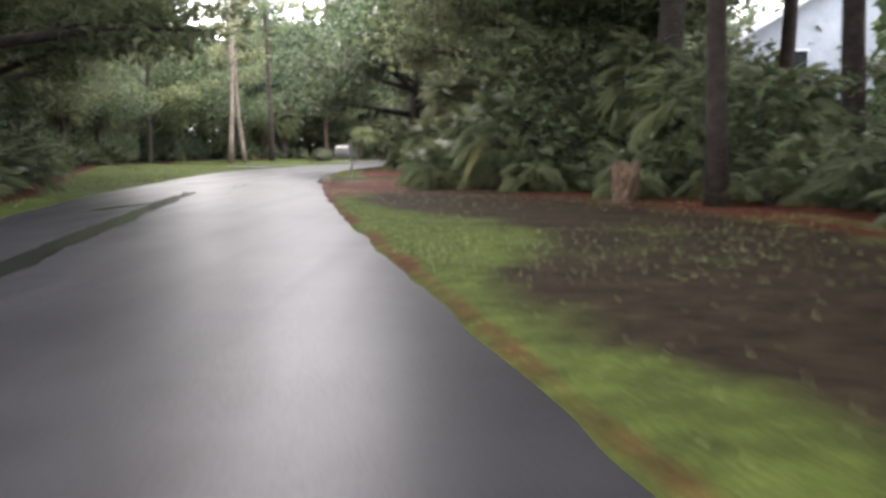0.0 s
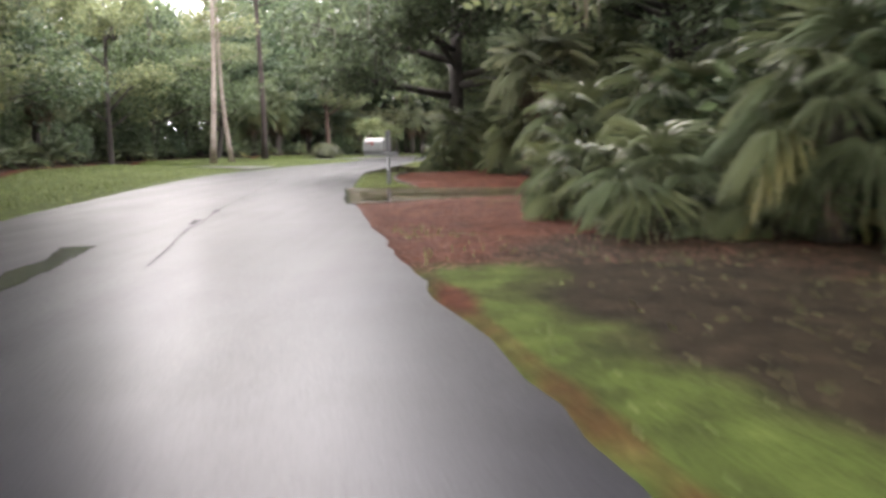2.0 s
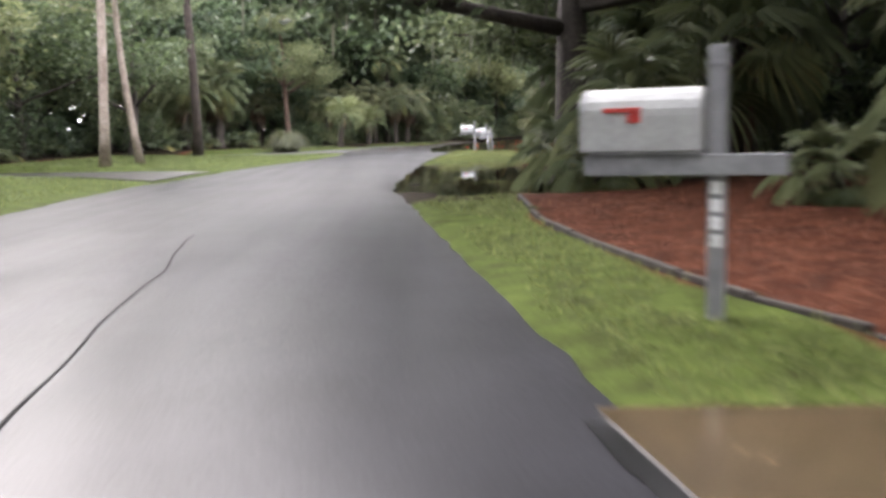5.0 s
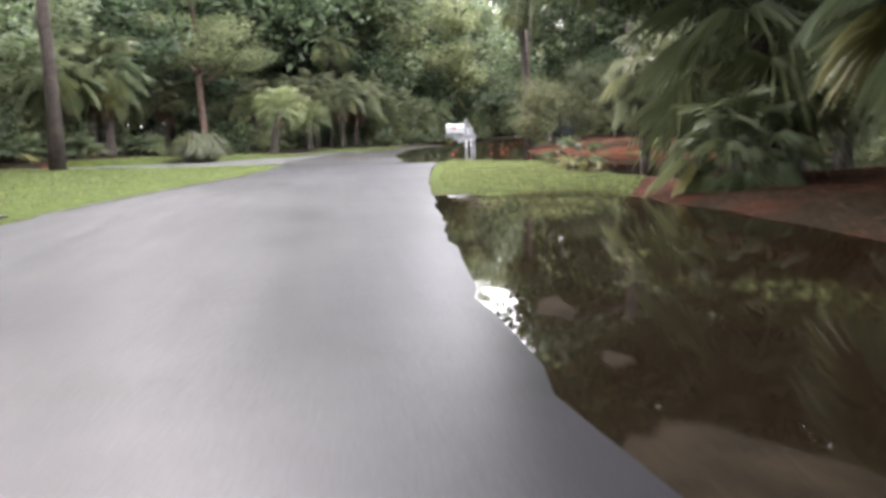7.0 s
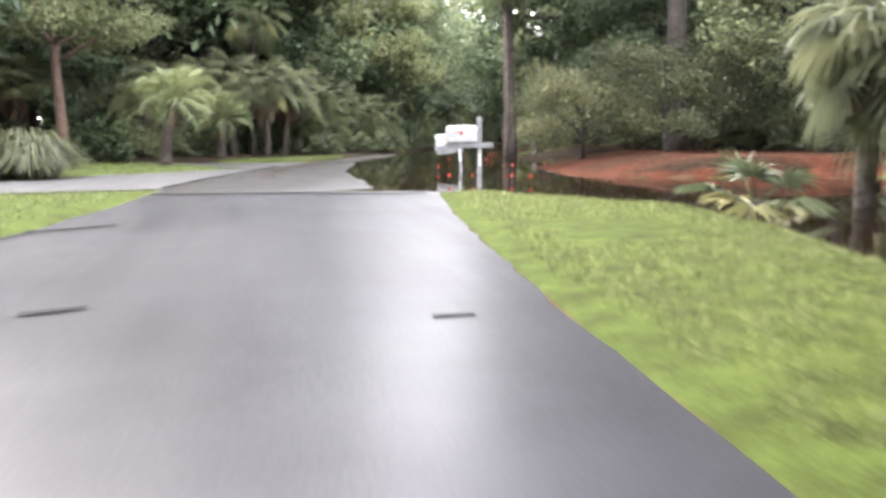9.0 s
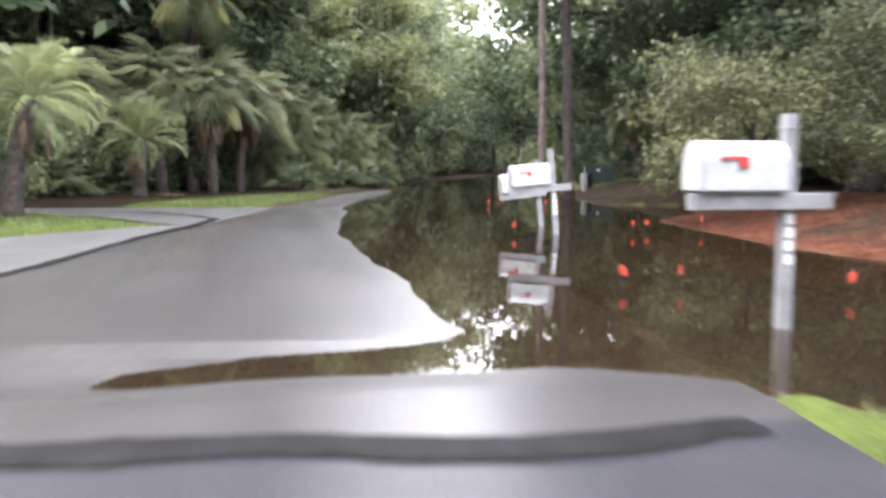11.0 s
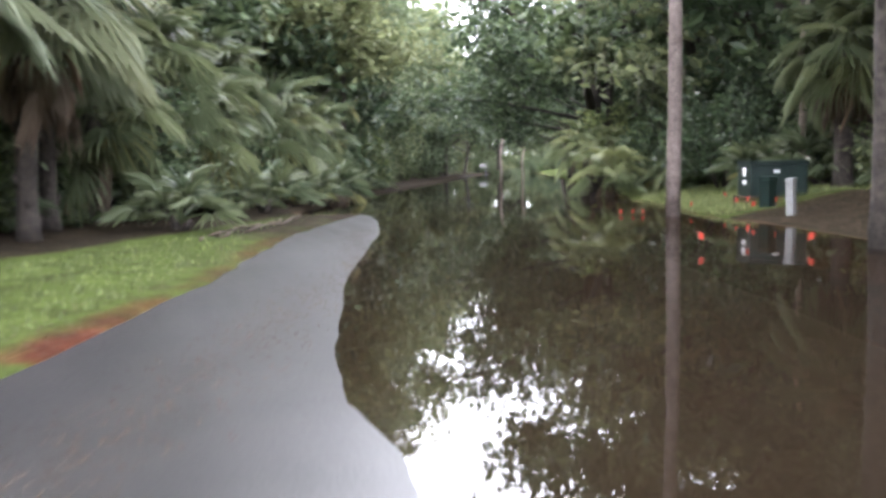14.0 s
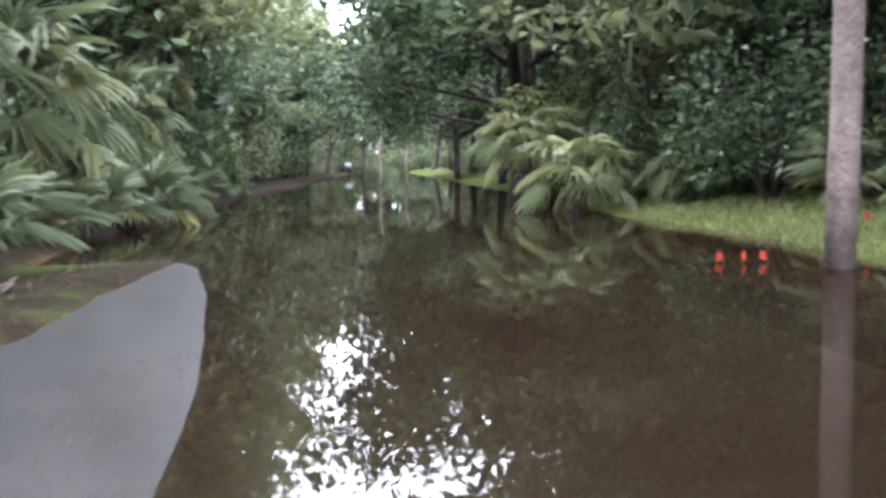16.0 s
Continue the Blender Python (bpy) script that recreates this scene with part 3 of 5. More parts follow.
# road: a strip with a crown, two ages of asphalt
def strip(name, y0, y1, left, right, zfun, mat, across, dy=0.4, depth=0.12):
    ys = np.arange(y0, y1 + 1e-6, dy)
    u = np.linspace(0, 1, across)
    gx = left(ys)[:, None] * (1 - u) + right(ys)[:, None] * u
    gy = np.repeat(ys[:, None], across, 1)
    gz = zfun(gx, gy)
    edge = 0.04 * wave(gy, gx, 3.0) + 0.03 * wave(gy, gx, 9.0)
    gx = gx + edge * ((u < 0.001) | (u > 0.999))
    top = np.stack([gx, gy, gz], 2)
    low = top[:, [0, -1]].copy()
    low[..., 2] -= depth
    allv = np.concatenate([low[:, :1], top, low[:, 1:]], 1)
    w = across + 2
    i = np.arange((len(ys) - 1) * w).reshape(-1, w)[:, :-1].ravel()
    return mesh_of(name, allv.reshape(-1, 3), np.stack([i, i + 1, i + w + 1, i + w], 1), mat)


tagged(new("road", strip("road", -30, 71.6, ROAD_L, ROAD_R, road_z, ASPHALT, 24)), "narrow rain-wet dark asphalt road", "road", kind="structure")
tagged(new("road_old", strip("road_old", 71.6, 118, ROAD_L, ROAD_R, road_z, OLD_ASPHALT, 30, 0.25)), "older pale asphalt road running into flood water", "road", kind="structure")


def ribbon(points, width, z, ragged=0.35, seed=1, level=None):
    """A thin uneven ribbon laid on the road: a tar seam, crack or pothole mark; wide ragged ones are standing rain."""
    rng = np.random.default_rng(seed)
    p = np.array(points, float)
    s = np.concatenate([[0], np.cumsum(np.hypot(*np.diff(p, axis=0).T))])
    t = np.arange(0, s[-1], 0.12)
    c = np.stack([np.interp(t, s, p[:, 0]), np.interp(t, s, p[:, 1])], 1)
    c += 0.05 * np.stack([wave(t, t * 0, 2.3), wave(t, t * 0, 3.1, 1)], 1)
    d = np.gradient(c, axis=0)
    d /= np.linalg.norm(d, axis=1)[:, None]
    nrm = np.stack([-d[:, 1], d[:, 0]], 1)
    w = (width / 2 * (1 + 1.1 * ragged * wave(t, t * 0, 2.6, seed % 7) + 0.25 * ragged * rng.normal(size=len(t))))[:, None]
    a, b = c + nrm * w, c - nrm * w
    v = np.stack([a, b], 1).reshape(-1, 2)
    base = road_z(v[:, 0], v[:, 1]) + z
    v = np.concatenate([v, (base if level is None else np.maximum(base, np.where(v[:, 1] > 84.3, level - 0.021, level)))[:, None]], 1)
    i = np.arange(0, 2 * (len(t) - 1), 2)
    return mesh_of("seam", v, np.stack([i, i + 1, i + 3, i + 2], 1), FILM if width > 0.2 and ragged > 0.2 else CRACK, True)


# tar seams, short pothole marks, and wide streaks of standing rain
for pts, wd in (([(-7.85, 71.95), (-6.9, 71.75), (-6.0, 71.7), (-5.2, 71.6), (-4.3, 71.4), (-3.3, 71.5)], 0.18), ([(-7.8, 73.5), (-7.2, 76.8), (-6.95, 78.0), (-6.4, 80.8), (-5.95, 82.5), (-5.5, 84.5), (-5.95, 85.5), (-6.75, 86.7), (-8.7, 87.8)], 0.13),
                ([(-4.5, 22), (-5.1, 25.1), (-5.68, 29.0), (-6.05, 32), (-6.55, 36.4), (-7.1, 41)], 0.015), ([(-2.3, 6), (-3.2, 10), (-4.1, 14.8), (-5.1, 20.2), (-5.7, 23.6)], 0.34), ([(-5.5, 17.5), (-5.0, 19.6)], 0.3), ([(-5.55, 27.9), (-5.63, 28.5)], 0.07), ([(-5.3, 25.9), (-5.42, 26.7)], 0.08), ([(-7.35, 61.75), (-6.95, 61.95)], 0.12), ([(-8.5, 66.5), (-7.6, 66.9)], 0.16), ([(-5.15, 61.3), (-4.9, 61.36)], 0.08),
                ([(-10.0, 57.5), (-9.1, 63), (-8.4, 66.5)], 0.09), ([(-4.36, 35.1), (-4.05, 32.9), (-3.76, 30.3), (-3.68, 29.8)], 0.21)):
    tagged(new("road_seam", ribbon(pts, wd * (1.4 if wd == 0.18 else 1.0), 0.011 if wd in (0.18, 0.12, 0.16) else 0.005, 0.18 if wd == 0.18 else 0.3, int(wd * 1000), 0.098 if wd == 0.13 else None)), "dark ribbon on wet asphalt: tar seams, pothole marks, rain streaks", "road seam", kind="structure")


def slab(name, poly, z, mat, label, thick=0.1):
    bm = bmesh.new()
    top = bm.faces.new([bm.verts.new((a, b, z)) for a, b in poly])
    r = bmesh.ops.extrude_face_region(bm, geom=[top])
    bmesh.ops.translate(bm, vec=(0, 0, -thick), verts=[g for g in r["geom"] if isinstance(g, bmesh.types.BMVert)])
    bmesh.ops.recalc_face_normals(bm, faces=bm.faces)
    me = bpy.data.meshes.new(name)
    bm.to_mesh(me)
    bm.free()
    me.materials.append(mat)
    return tagged(new(name, me), label, "driveway", kind="structure")


for name, mat, label in (("driveway_concrete", CONCRETE, "wet pale concrete driveway with puddles"), ("driveway_south_arm", PALE_ASPHALT, "wet asphalt arm of a looped driveway"), ("driveway_north_arm", PALE_ASPHALT, "wet asphalt arm of a looped driveway"), ("side_drive", OLD_ASPHALT, "wet asphalt drive across the lawn")):
    slab(name, DRIVES[name][0], DRIVES[name][1], mat, label, 0.12)

def puddle(cx, cy, rx, ry, turn, seed):
    """Standing water with an uneven outline on the concrete drive."""
    a = np.linspace(0, 2 * math.pi, 49)[:-1]
    r = 1 + 0.3 * wave(np.cos(a) * 2, np.sin(a) * 2, 1.3, seed) + 0.1 * wave(np.cos(a) * 4, np.sin(a) * 4, 2.0, seed + 1.0)
    c, d = math.cos(radians(turn)), math.sin(radians(turn))
    px, py = np.cos(a) * r * rx, np.sin(a) * r * ry
    ring = np.stack([cx + px * c - py * d, cy + px * d + py * c, np.full(48, 0.0645)], 1)
    v = np.concatenate([ring, [[cx, cy, 0.0645]]])
    tagged(new("puddle", mesh_of("puddle", v, [(k, (k + 1) % 48, 48) for k in range(48)], PUDDLE, True)), "shallow brown puddle lying on the concrete drive", "puddle", kind="structure")


for cx, cy, rx, ry, turn in ((-3.15, 34.3, 0.55, 0.22, -8), (-3.5, 33.5, 0.22, 0.16, 20), (-3.75, 32.7, 0.14, 0.3, 15), (-2.6, 32.6, 1.0, 0.5, 12), (-3.35, 30.9, 0.3, 0.45, 10)):
    puddle(cx, cy, rx, ry, turn, cx)

# ---------------------------------------------------------------- plants
def feather(rng, length, count, arch):
    """A feather frond: arching midrib along +y with two rows of narrow leaflets."""
    def rib(s):
        return np.array([0, length * s * (1 - 0.25 * s * s * arch), length * (0.35 * s - 0.75 * arch * s * s)])
    stations = [k / count for k in range(count + 1)]
    vs, fs = tube([rib(s) for s in stations], [0.02 * (1 - 0.85 * s) for s in stations], 3)
    vs = [tuple(v) for v in vs]
    for k in range(int(count * 0.18), count):
        s = stations[k]
        for side in (-1, 1):
            p = rib(s)
            ln = 0.42 * length * math.sin(math.pi * (0.15 + 0.8 * s)) * rng.uniform(0.8, 1.1)
            d = np.array([side * 0.75, 0.6, 0.12])
            e = p + d * ln * 0.55 + np.array([0, 0, 0.03])
            t = p + d * ln + np.array([0, 0, -0.16 * ln])
            h = np.array([0, 0.022, 0.0])
            k0 = len(vs)
            vs += [tuple(e - h), tuple(t), tuple(e + h)]
            fs.append((3 * k + (0 if side > 0 else 1), k0, k0 + 1, k0 + 2))
    return vs, fs


def hanging_fan(rng, radius, stem, count, bend, spreadang, elev, ragged=0.12):
    """A fan frond on an arching stem along +y, held at elev degrees: one pleated blade that splits into long strips whose ends hang down."""
    g = np.array([0, -math.sin(radians(elev)), -math.cos(radians(elev))])
    arch = [np.array([0, stem * s, 0.1 * stem * s * (1 - s)]) + g * 0.16 * stem * s * s for s in (0, 0.35, 0.7, 1.0)]
    vs, fs = tube(arch, [0.018, 0.014, 0.012, 0.008], 4)
    vs = [np.array(v) for v in vs]
    hub = len(vs) - 1
    out = (arch[-1] - arch[-2]) / np.linalg.norm(arch[-1] - arch[-2])
    nrm = np.cross(np.array([1.0, 0, 0]), out)
    gap = 2 * spreadang / count

    def towards(a):
        d = np.array([math.sin(a), 0, 0]) + out * math.cos(a) + nrm * 0.18 * abs(math.sin(a)) + g * bend * 0.1
        return d / np.linalg.norm(d)

    first = len(vs)
    for k in range(count + 1):
        a = -spreadang + gap * k
        ln = radius * (1 - 0.32 * (a / spreadang) ** 2)
        pleat = nrm * 0.3 * gap * radius * (1 if k % 2 else -1)
        p = arch[-1] + towards(a) * ln * 0.16 + pleat * 0.4
        vs += [p, p + (towards(a) + g * bend * 0.12) * ln * 0.12 + pleat]
    for k in range(count):
        q = first + 2 * k
        fs += [(hub, q, q + 2), (q, q + 1, q + 3, q + 2)]
        a = -spreadang + gap * (k + 0.5)
        ln = radius * (1 - 0.32 * (a / spreadang) ** 2) * rng.uniform(1 - ragged, 1 + ragged)
        d = towards(a) + g * bend * 0.2
        p = (vs[q + 1] + vs[q + 3]) / 2
        wide = (vs[q + 3] - vs[q + 1]) / 2
        last = (q + 1, q + 3)
        for w in (0.5, 0.36, 0.0):
            d = d / np.linalg.norm(d) + g * bend * 0.36 * rng.uniform(0.6, 1.4)
            p = p + d / np.linalg.norm(d) * ln * 0.245
            n = len(vs)
            if w:
                vs += [p - wide * w, p + wide * w]
                fs.append((last[0], n, n + 1, last[1]))
                last = (n, n + 1)
            else:
                vs.append(p)
                fs.append((last[0], n, last[1]))
    return vs, fs


FAN_SETS = {}
FAN_KINDS = {"sabal": (0.84, 0.66, 26, 0.95, 2.0, PALM_LEAF), "sabal_yellow": (0.82, 0.62, 24, 1.05, 1.9, PALM_YELLOW), "saw": (0.56, 0.55, 16, 0.5, 1.75, PALMETTO_LEAF),
             "sabal_light": (0.8, 0.62, 26, 1.0, 1.9, PALM_LIGHT), "sabal_spread": (0.88, 0.66, 28, 0.85, 1.75, PALM_PALE), "sabal_pale": (0.78, 0.62, 28, 1.35, 1.9, PALM_PALE), "saw_yellow": (0.56, 0.55, 16, 0.7, 1.7, PALM_YELLOW), "dead": (0.62, 0.5, 13, 1.9, 1.15, DEAD_FROND)}


def frond_meshes(kind, elev=0.0):
    """Three variants of a frond for each of four slants."""
    slant = 0 if kind == "feather" else int(np.clip(round((elev + 60) / 40), 0, 3))
    if (kind, slant) not in FAN_SETS:
        rng = np.random.default_rng(sum(map(ord, kind)) + slant)
        out = []
        for _ in range(3):
            if kind == "feather":
                out.append(mesh_of("frond", *feather(rng, 1.35, 24, rng.uniform(0.75, 1.0)), PALM_LIGHT))
            else:
                r, s, c, bend, sp, mt = FAN_KINDS[kind]
                out.append(mesh_of("frond", *hanging_fan(rng, r * rng.uniform(0.9, 1.1), s * rng.uniform(0.85, 1.15), c, bend * rng.uniform(0.8, 1.2), sp, 40 * slant - 60, 0.4 if kind == "dead" else 0.12), mt))
        FAN_SETS[kind, slant] = out
    return FAN_SETS[kind, slant]


def add_fronds(owner, rng, kind, count, top, elev0, elev1, size=1.0, label="", fall=0.0):
    for k in range(count):
        e = elev0 + (elev1 - elev0) * ((k + rng.uniform(0, 0.9)) / count)
        az = k * 137.5 + rng.uniform(-20, 20)
        m = Matrix.Translation((top[0], top[1], top[2] - fall * rng.uniform(0, 1))) @ pose(0, 0, 0, 0, 0, az) @ pose(0, 0.04, 0, e, rng.uniform(-18, 18), 0) @ Matrix.Scale(size * rng.uniform(0.85, 1.15), 4)
        part("frond", frond_meshes(kind, e)[k % 3], None, owner, label, m)


def palm_trunk(rng, h, r, lean):
    pts, rad = [], []
    for i in range(11):
        s = i / 10
        pts.append((lean * s * s, 0.02 * math.sin(7 * s), h * s))
        rad.append(r * (1.18 - 0.25 * s + 0.05 * math.sin(23 * s)) * (1.25 if i == 0 else 1))
    pieces = [tube(pts, rad, 10)]
    for k in range(int(h * 7)):
        s = 0.06 + 0.94 * k / (h * 7)
        a = k * 2.4
        c = Vector((lean * s * s, 0, h * s))
        o = Vector((math.cos(a), math.sin(a), 0))
        pieces.append(tube([c + o * r * 0.9, c + o * (r * 1.28) + Vector((0, 0, 0.16))], [0.045, 0.012], 4))
    return merged(pieces)


def sabal(m, seed, h, lean=0.0, fronds=30, dead=14, yellow=2, size=1.0, label="cabbage palm with drooping green fans and dead brown skirt", r=0.14, kind="sabal", fall=0.0, low=-66):
    rng = np.random.default_rng(seed)
    e = thing("palm_tree", m, label, "palm tree", "palms beside the road")
    part("trunk", mesh_of("trunk", *palm_trunk(rng, h, r, lean), PALM_BARK, True), None, e, "rough grey-brown palm trunk")
    top = (lean, 0, h)
    add_fronds(e, rng, kind, fronds, top, 80, low, size, "", fall)
    if yellow:
        add_fronds(e, rng, "sabal_yellow", yellow, top, -5, -45, size, "yellowing frond")
    if dead:
        add_fronds(e, rng, "dead", dead, top, -48, -84, size, "dead brown frond", min(0.5, 0.18 * h))
    return e


def feather_palm(m, seed, h, lean=0.0, fronds=26, size=1.0):
    rng = np.random.default_rng(seed)
    e = thing("palm_tree", m, "short feather palm with arching grey-green fronds", "palm tree", "palms beside the road")
    part("trunk", mesh_of("trunk", *palm_trunk(rng, h, 0.16, lean), PALM_BARK, True), None, e, "rough grey-brown palm trunk")
    add_fronds(e, rng, "feather", fronds, (lean, 0, h), 85, -30, size)
    add_fronds(e, rng, "dead", 4, (lean, 0, h), -50, -80, size * 0.8, "dead brown frond")
    return e


def palmetto(m, seed, fans=14, yellow=1, size=1.0):
    rng = np.random.default_rng(seed)
    e = thing("palmetto", m, "saw palmetto shrub with stiff green fan leaves", "palmetto", "palmettos under the trees")
    v, f = merged([tube([(0, 0, -0.02), (0.05, 0.03, 0.16), (0.12, 0.05, 0.3)], [0.08, 0.075, 0.05], 6), tube([(0, 0, 0.0), (-0.1, -0.03, 0.1), (-0.2, -0.06, 0.22)], [0.07, 0.06, 0.04], 6)])
    part("stem", mesh_of("stem", v, f, PALM_BARK, True), None, e, "brown fibrous stem")
    add_fronds(e, rng, "saw", fans, (0, 0, 0.2), 82, 12, size)
    if yellow:
        add_fronds(e, rng, "saw_yellow", yellow, (0, 0, 0.2), 20, 5, size, "yellowing frond")
        add_fronds(e, rng, "dead", 2, (0, 0, 0.3), -10, -35, size * 0.8, "dead brown frond")
    return e


def branching(rng, h, r, base, limbs, wide, up=0.5, trunk_r=0.25, subs=4):
    """Trunk and limbs of a broad tree, and the places where its foliage sits."""
    lean = rng.normal(0, 0.25, 2)
    fork = Vector((lean[0], lean[1], base))
    pieces = [tube([(0, 0, -0.1), (lean[0] * 0.2, lean[1] * 0.2, 0.35), (lean[0] * 0.5, lean[1] * 0.5, base * 0.5), fork, fork + Vector((0, 0, (h - base) * 0.5)), fork + Vector((lean[0], lean[1], (h - base) * 0.85))],
                   [trunk_r * 1.5, trunk_r * 1.08, trunk_r * 0.95, trunk_r * 0.85, trunk_r * 0.45, trunk_r * 0.12], 9)]
    spots = [fork + Vector((lean[0], lean[1], (h - base) * 0.85))]
    for k in range(limbs):
        a = k * 2.4 + rng.uniform(-0.4, 0.4)
        t = (k + 0.5) / limbs
        start = fork + Vector((0, 0, (h - base) * 0.62 * t * rng.uniform(0.5, 1.1) - 0.2))
        reach = r * (1 - 0.45 * t) * rng.uniform(0.75, 1.1)
        rise = (h - base) * up * rng.uniform(0.35, 0.9) * (0.5 + t * 0.5)
        out = Vector((math.cos(a) * wide, math.sin(a) * wide, 0))
        p1 = start + out * reach * 0.4 + Vector((0, 0, rise * 0.55))
        p2 = start + out * reach * 0.75 + Vector((rng.normal(0, 0.3), rng.normal(0, 0.3), rise * 0.9))
        p3 = start + out * reach + Vector((rng.normal(0, 0.3), rng.normal(0, 0.3), rise))
        lr = trunk_r * (0.5 - 0.2 * t)
        pieces.append(tube([start, p1, p2, p3], [lr, lr * 0.75, lr * 0.45, lr * 0.12], 6))
        spots += [p3, (p2 + p3) / 2, p2]
        for j in range(subs):
            b = a + rng.uniform(-1.3, 1.3)
            q0 = p1.lerp(p2, rng.uniform(0, 1))
            q1 = q0 + Vector((math.cos(b), math.sin(b), rng.uniform(-0.15, 0.6))) * r * rng.uniform(0.2, 0.42)
            pieces.append(tube([q0, (q0 + q1) / 2 + Vector((0, 0, 0.12)), q1], [lr * 0.35, lr * 0.22, lr * 0.06], 4))
            spots += [q1, (q0 + q1) / 2]
    return merged(pieces), spots


def crown_mesh(rng, spots, per, size, puff, mat, flat=0.6, droop=0.1, hang=0.0):
    c = np.array([tuple(s) for s in spots])
    n = per * len(c)
    off = rng.normal(size=(n, 3))
    off /= np.linalg.norm(off, axis=1)[:, None]
    off *= (rng.uniform(0.15, 1.0, n) ** 0.5)[:, None] * puff * np.repeat(rng.uniform(0.6, 1.25, len(c)), per)[:, None]
    off[:, 2] = off[:, 2] * flat - hang * rng.uniform(0, 1, n)
    v, f = leaves(rng, np.repeat(c, per, 0) + off, size, droop)
    return mesh_of("crown", v, f, mat)


def moss_mesh(rng, spots, per):
    """Strands of moss that hang from the limbs."""
    vs, fs = [], []
    for s in spots:
        for _ in range(per):
            p = np.array(s) + rng.normal(0, 0.35, 3) * (1, 1, 0.3)
            ln, w = rng.uniform(0.4, 1.2), rng.uniform(0.02, 0.05)
            a = rng.uniform(0, 6.3)
            o = np.array([math.cos(a), math.sin(a), 0]) * w
            k = len(vs)
            vs += [p - o, p + o, p + o * 0.8 + (0.03, 0, -ln * 0.6), p - o * 0.8 + (0.03, 0, -ln * 0.6), p + (0.05, 0.02, -ln)]
            fs += [(k, k + 1, k + 2, k + 3), (k + 3, k + 2, k + 4)]
    return mesh_of("moss", vs, fs, MOSS)


def broad_tree(m, seed, h=13, r=4.5, base=3.0, limbs=9, per=95, size=0.2, puff=1.15, leaf=None, label="live oak with dark limbs and dense small leaves", trunk_r=0.26, moss=0, up=0.5, name="oak_tree", group="trees of the wood", bark=None):
    rng = np.random.default_rng(seed)
    e = thing(name, m, label, "tree", group)
    wood, spots = branching(rng, h, r, base, limbs, 1.0, up, trunk_r)
    part("trunk", mesh_of("trunk", *wood, bark or BARK, True), None, e, "dark bark trunk and limbs")
    part("crown", crown_mesh(rng, spots, per, size, puff, leaf or OAK_LEAF), None, e)
    if moss:
        tagged(part("moss", moss_mesh(rng, spots, moss), None, e, "grey-green hanging moss"), kind="stuff")
    return e


def pine(m, seed, h=20, trunk_r=0.2, base=11, label="tall slender pine with a high thin crown", leaf=None, bark=None, per=120, r=2.6, lean=0.0):
    rng = np.random.default_rng(seed)
    e = thing("pine_tree", m, label, "tree", "trees of the wood")
    pts = [(lean * s + 0.15 * math.sin(5 * s + seed), 0.12 * math.sin(4 * s), h * s) for s in np.linspace(0, 1, 12)]
    pieces, spots = [tube(pts, [trunk_r * (1.25 if i == 0 else 1.0 - 0.72 * i / 11) for i in range(12)], 9)], []
    for k in range(16):
        s = base / h + (1 - base / h) * (k + 0.5) / 16
        a = k * 2.4
        ln = r * (1.15 - 0.8 * (s - base / h) / (1 - base / h)) * rng.uniform(0.7, 1.2)
        c = Vector((lean * s, 0, h * s))
        p = c + Vector((math.cos(a), math.sin(a), 0.25)) * ln
        pieces.append(tube([c, (c + p) / 2, p], [trunk_r * 0.22, trunk_r * 0.15, 0.01], 5))
        spots += [p, (c + p) / 2 + Vector((0, 0, 0.2))]
    part("trunk", mesh_of("trunk", *merged(pieces), bark or PINE_BARK, True), None, e, "straight scaly trunk")
    part("crown", crown_mesh(rng, spots, per, 0.24, 0.8, leaf or PINE_LEAF, 0.6, 0.0), None, e)
    return e


def shrub(m, seed, h=2.2, r=1.3, per=70, size=0.14, leaf=None, label="dense evergreen shrub at the edge of the wood", name="shrub", hang=0.0):
    rng = np.random.default_rng(seed)
    e = thing(name, m, label, "shrub", "shrubs of the wood")
    pieces, spots = [], []
    for k in range(9):
        a = k * 2.4 + rng.uniform(-0.3, 0.3)
        tip = Vector((math.cos(a) * r * rng.uniform(0.35, 0.9), math.sin(a) * r * rng.uniform(0.35, 0.9), h * rng.uniform(0.45, 0.95)))
        pieces.append(tube([(0.05 * math.cos(a), 0.05 * math.sin(a), -0.05), tip * 0.5 + Vector((0, 0, 0.12)), tip], [0.035, 0.025, 0.008], 4))
        spots += [tip, tip * 0.65, Vector((tip.x, tip.y, tip.z * 0.45))]
    part("stem", mesh_of("stem", *merged(pieces), BARK, True), None, e, "thin brown stems")
    part("crown", crown_mesh(rng, spots, per, size, 0.6 * r * 0.75, leaf or DARK_LEAF, 0.85, 0.1, hang), None, e)
    return e


def gz(a, b):
    return float(ground_z(np.array([a]), np.array([b]))[0])


def spot(a, b, turn=0.0, s=1.0, sink=0.04):
    return Matrix.Translation((a, b, gz(a, b) - sink)) @ pose(0, 0, 0, 0, 0, turn) @ Matrix.Scale(s, 4)


class Nursery:
    """Grows each variant once, and copies it from then on."""

    def __init__(self, makers, sizes):
        self.makers, self.sizes, self.grown = makers, sizes, {}

    def put(self, k, m):
        k %= len(self.makers)
        m = m @ Matrix.Scale(self.sizes[k], 4)
        if k in self.grown:
            return copy_thing(self.grown[k], m @ Matrix.Scale(1 / self.grown[k].scale.x, 4))
        self.grown[k] = self.makers[k](Matrix.Identity(4))
        self.grown[k].matrix_basis = m
        return self.grown[k]


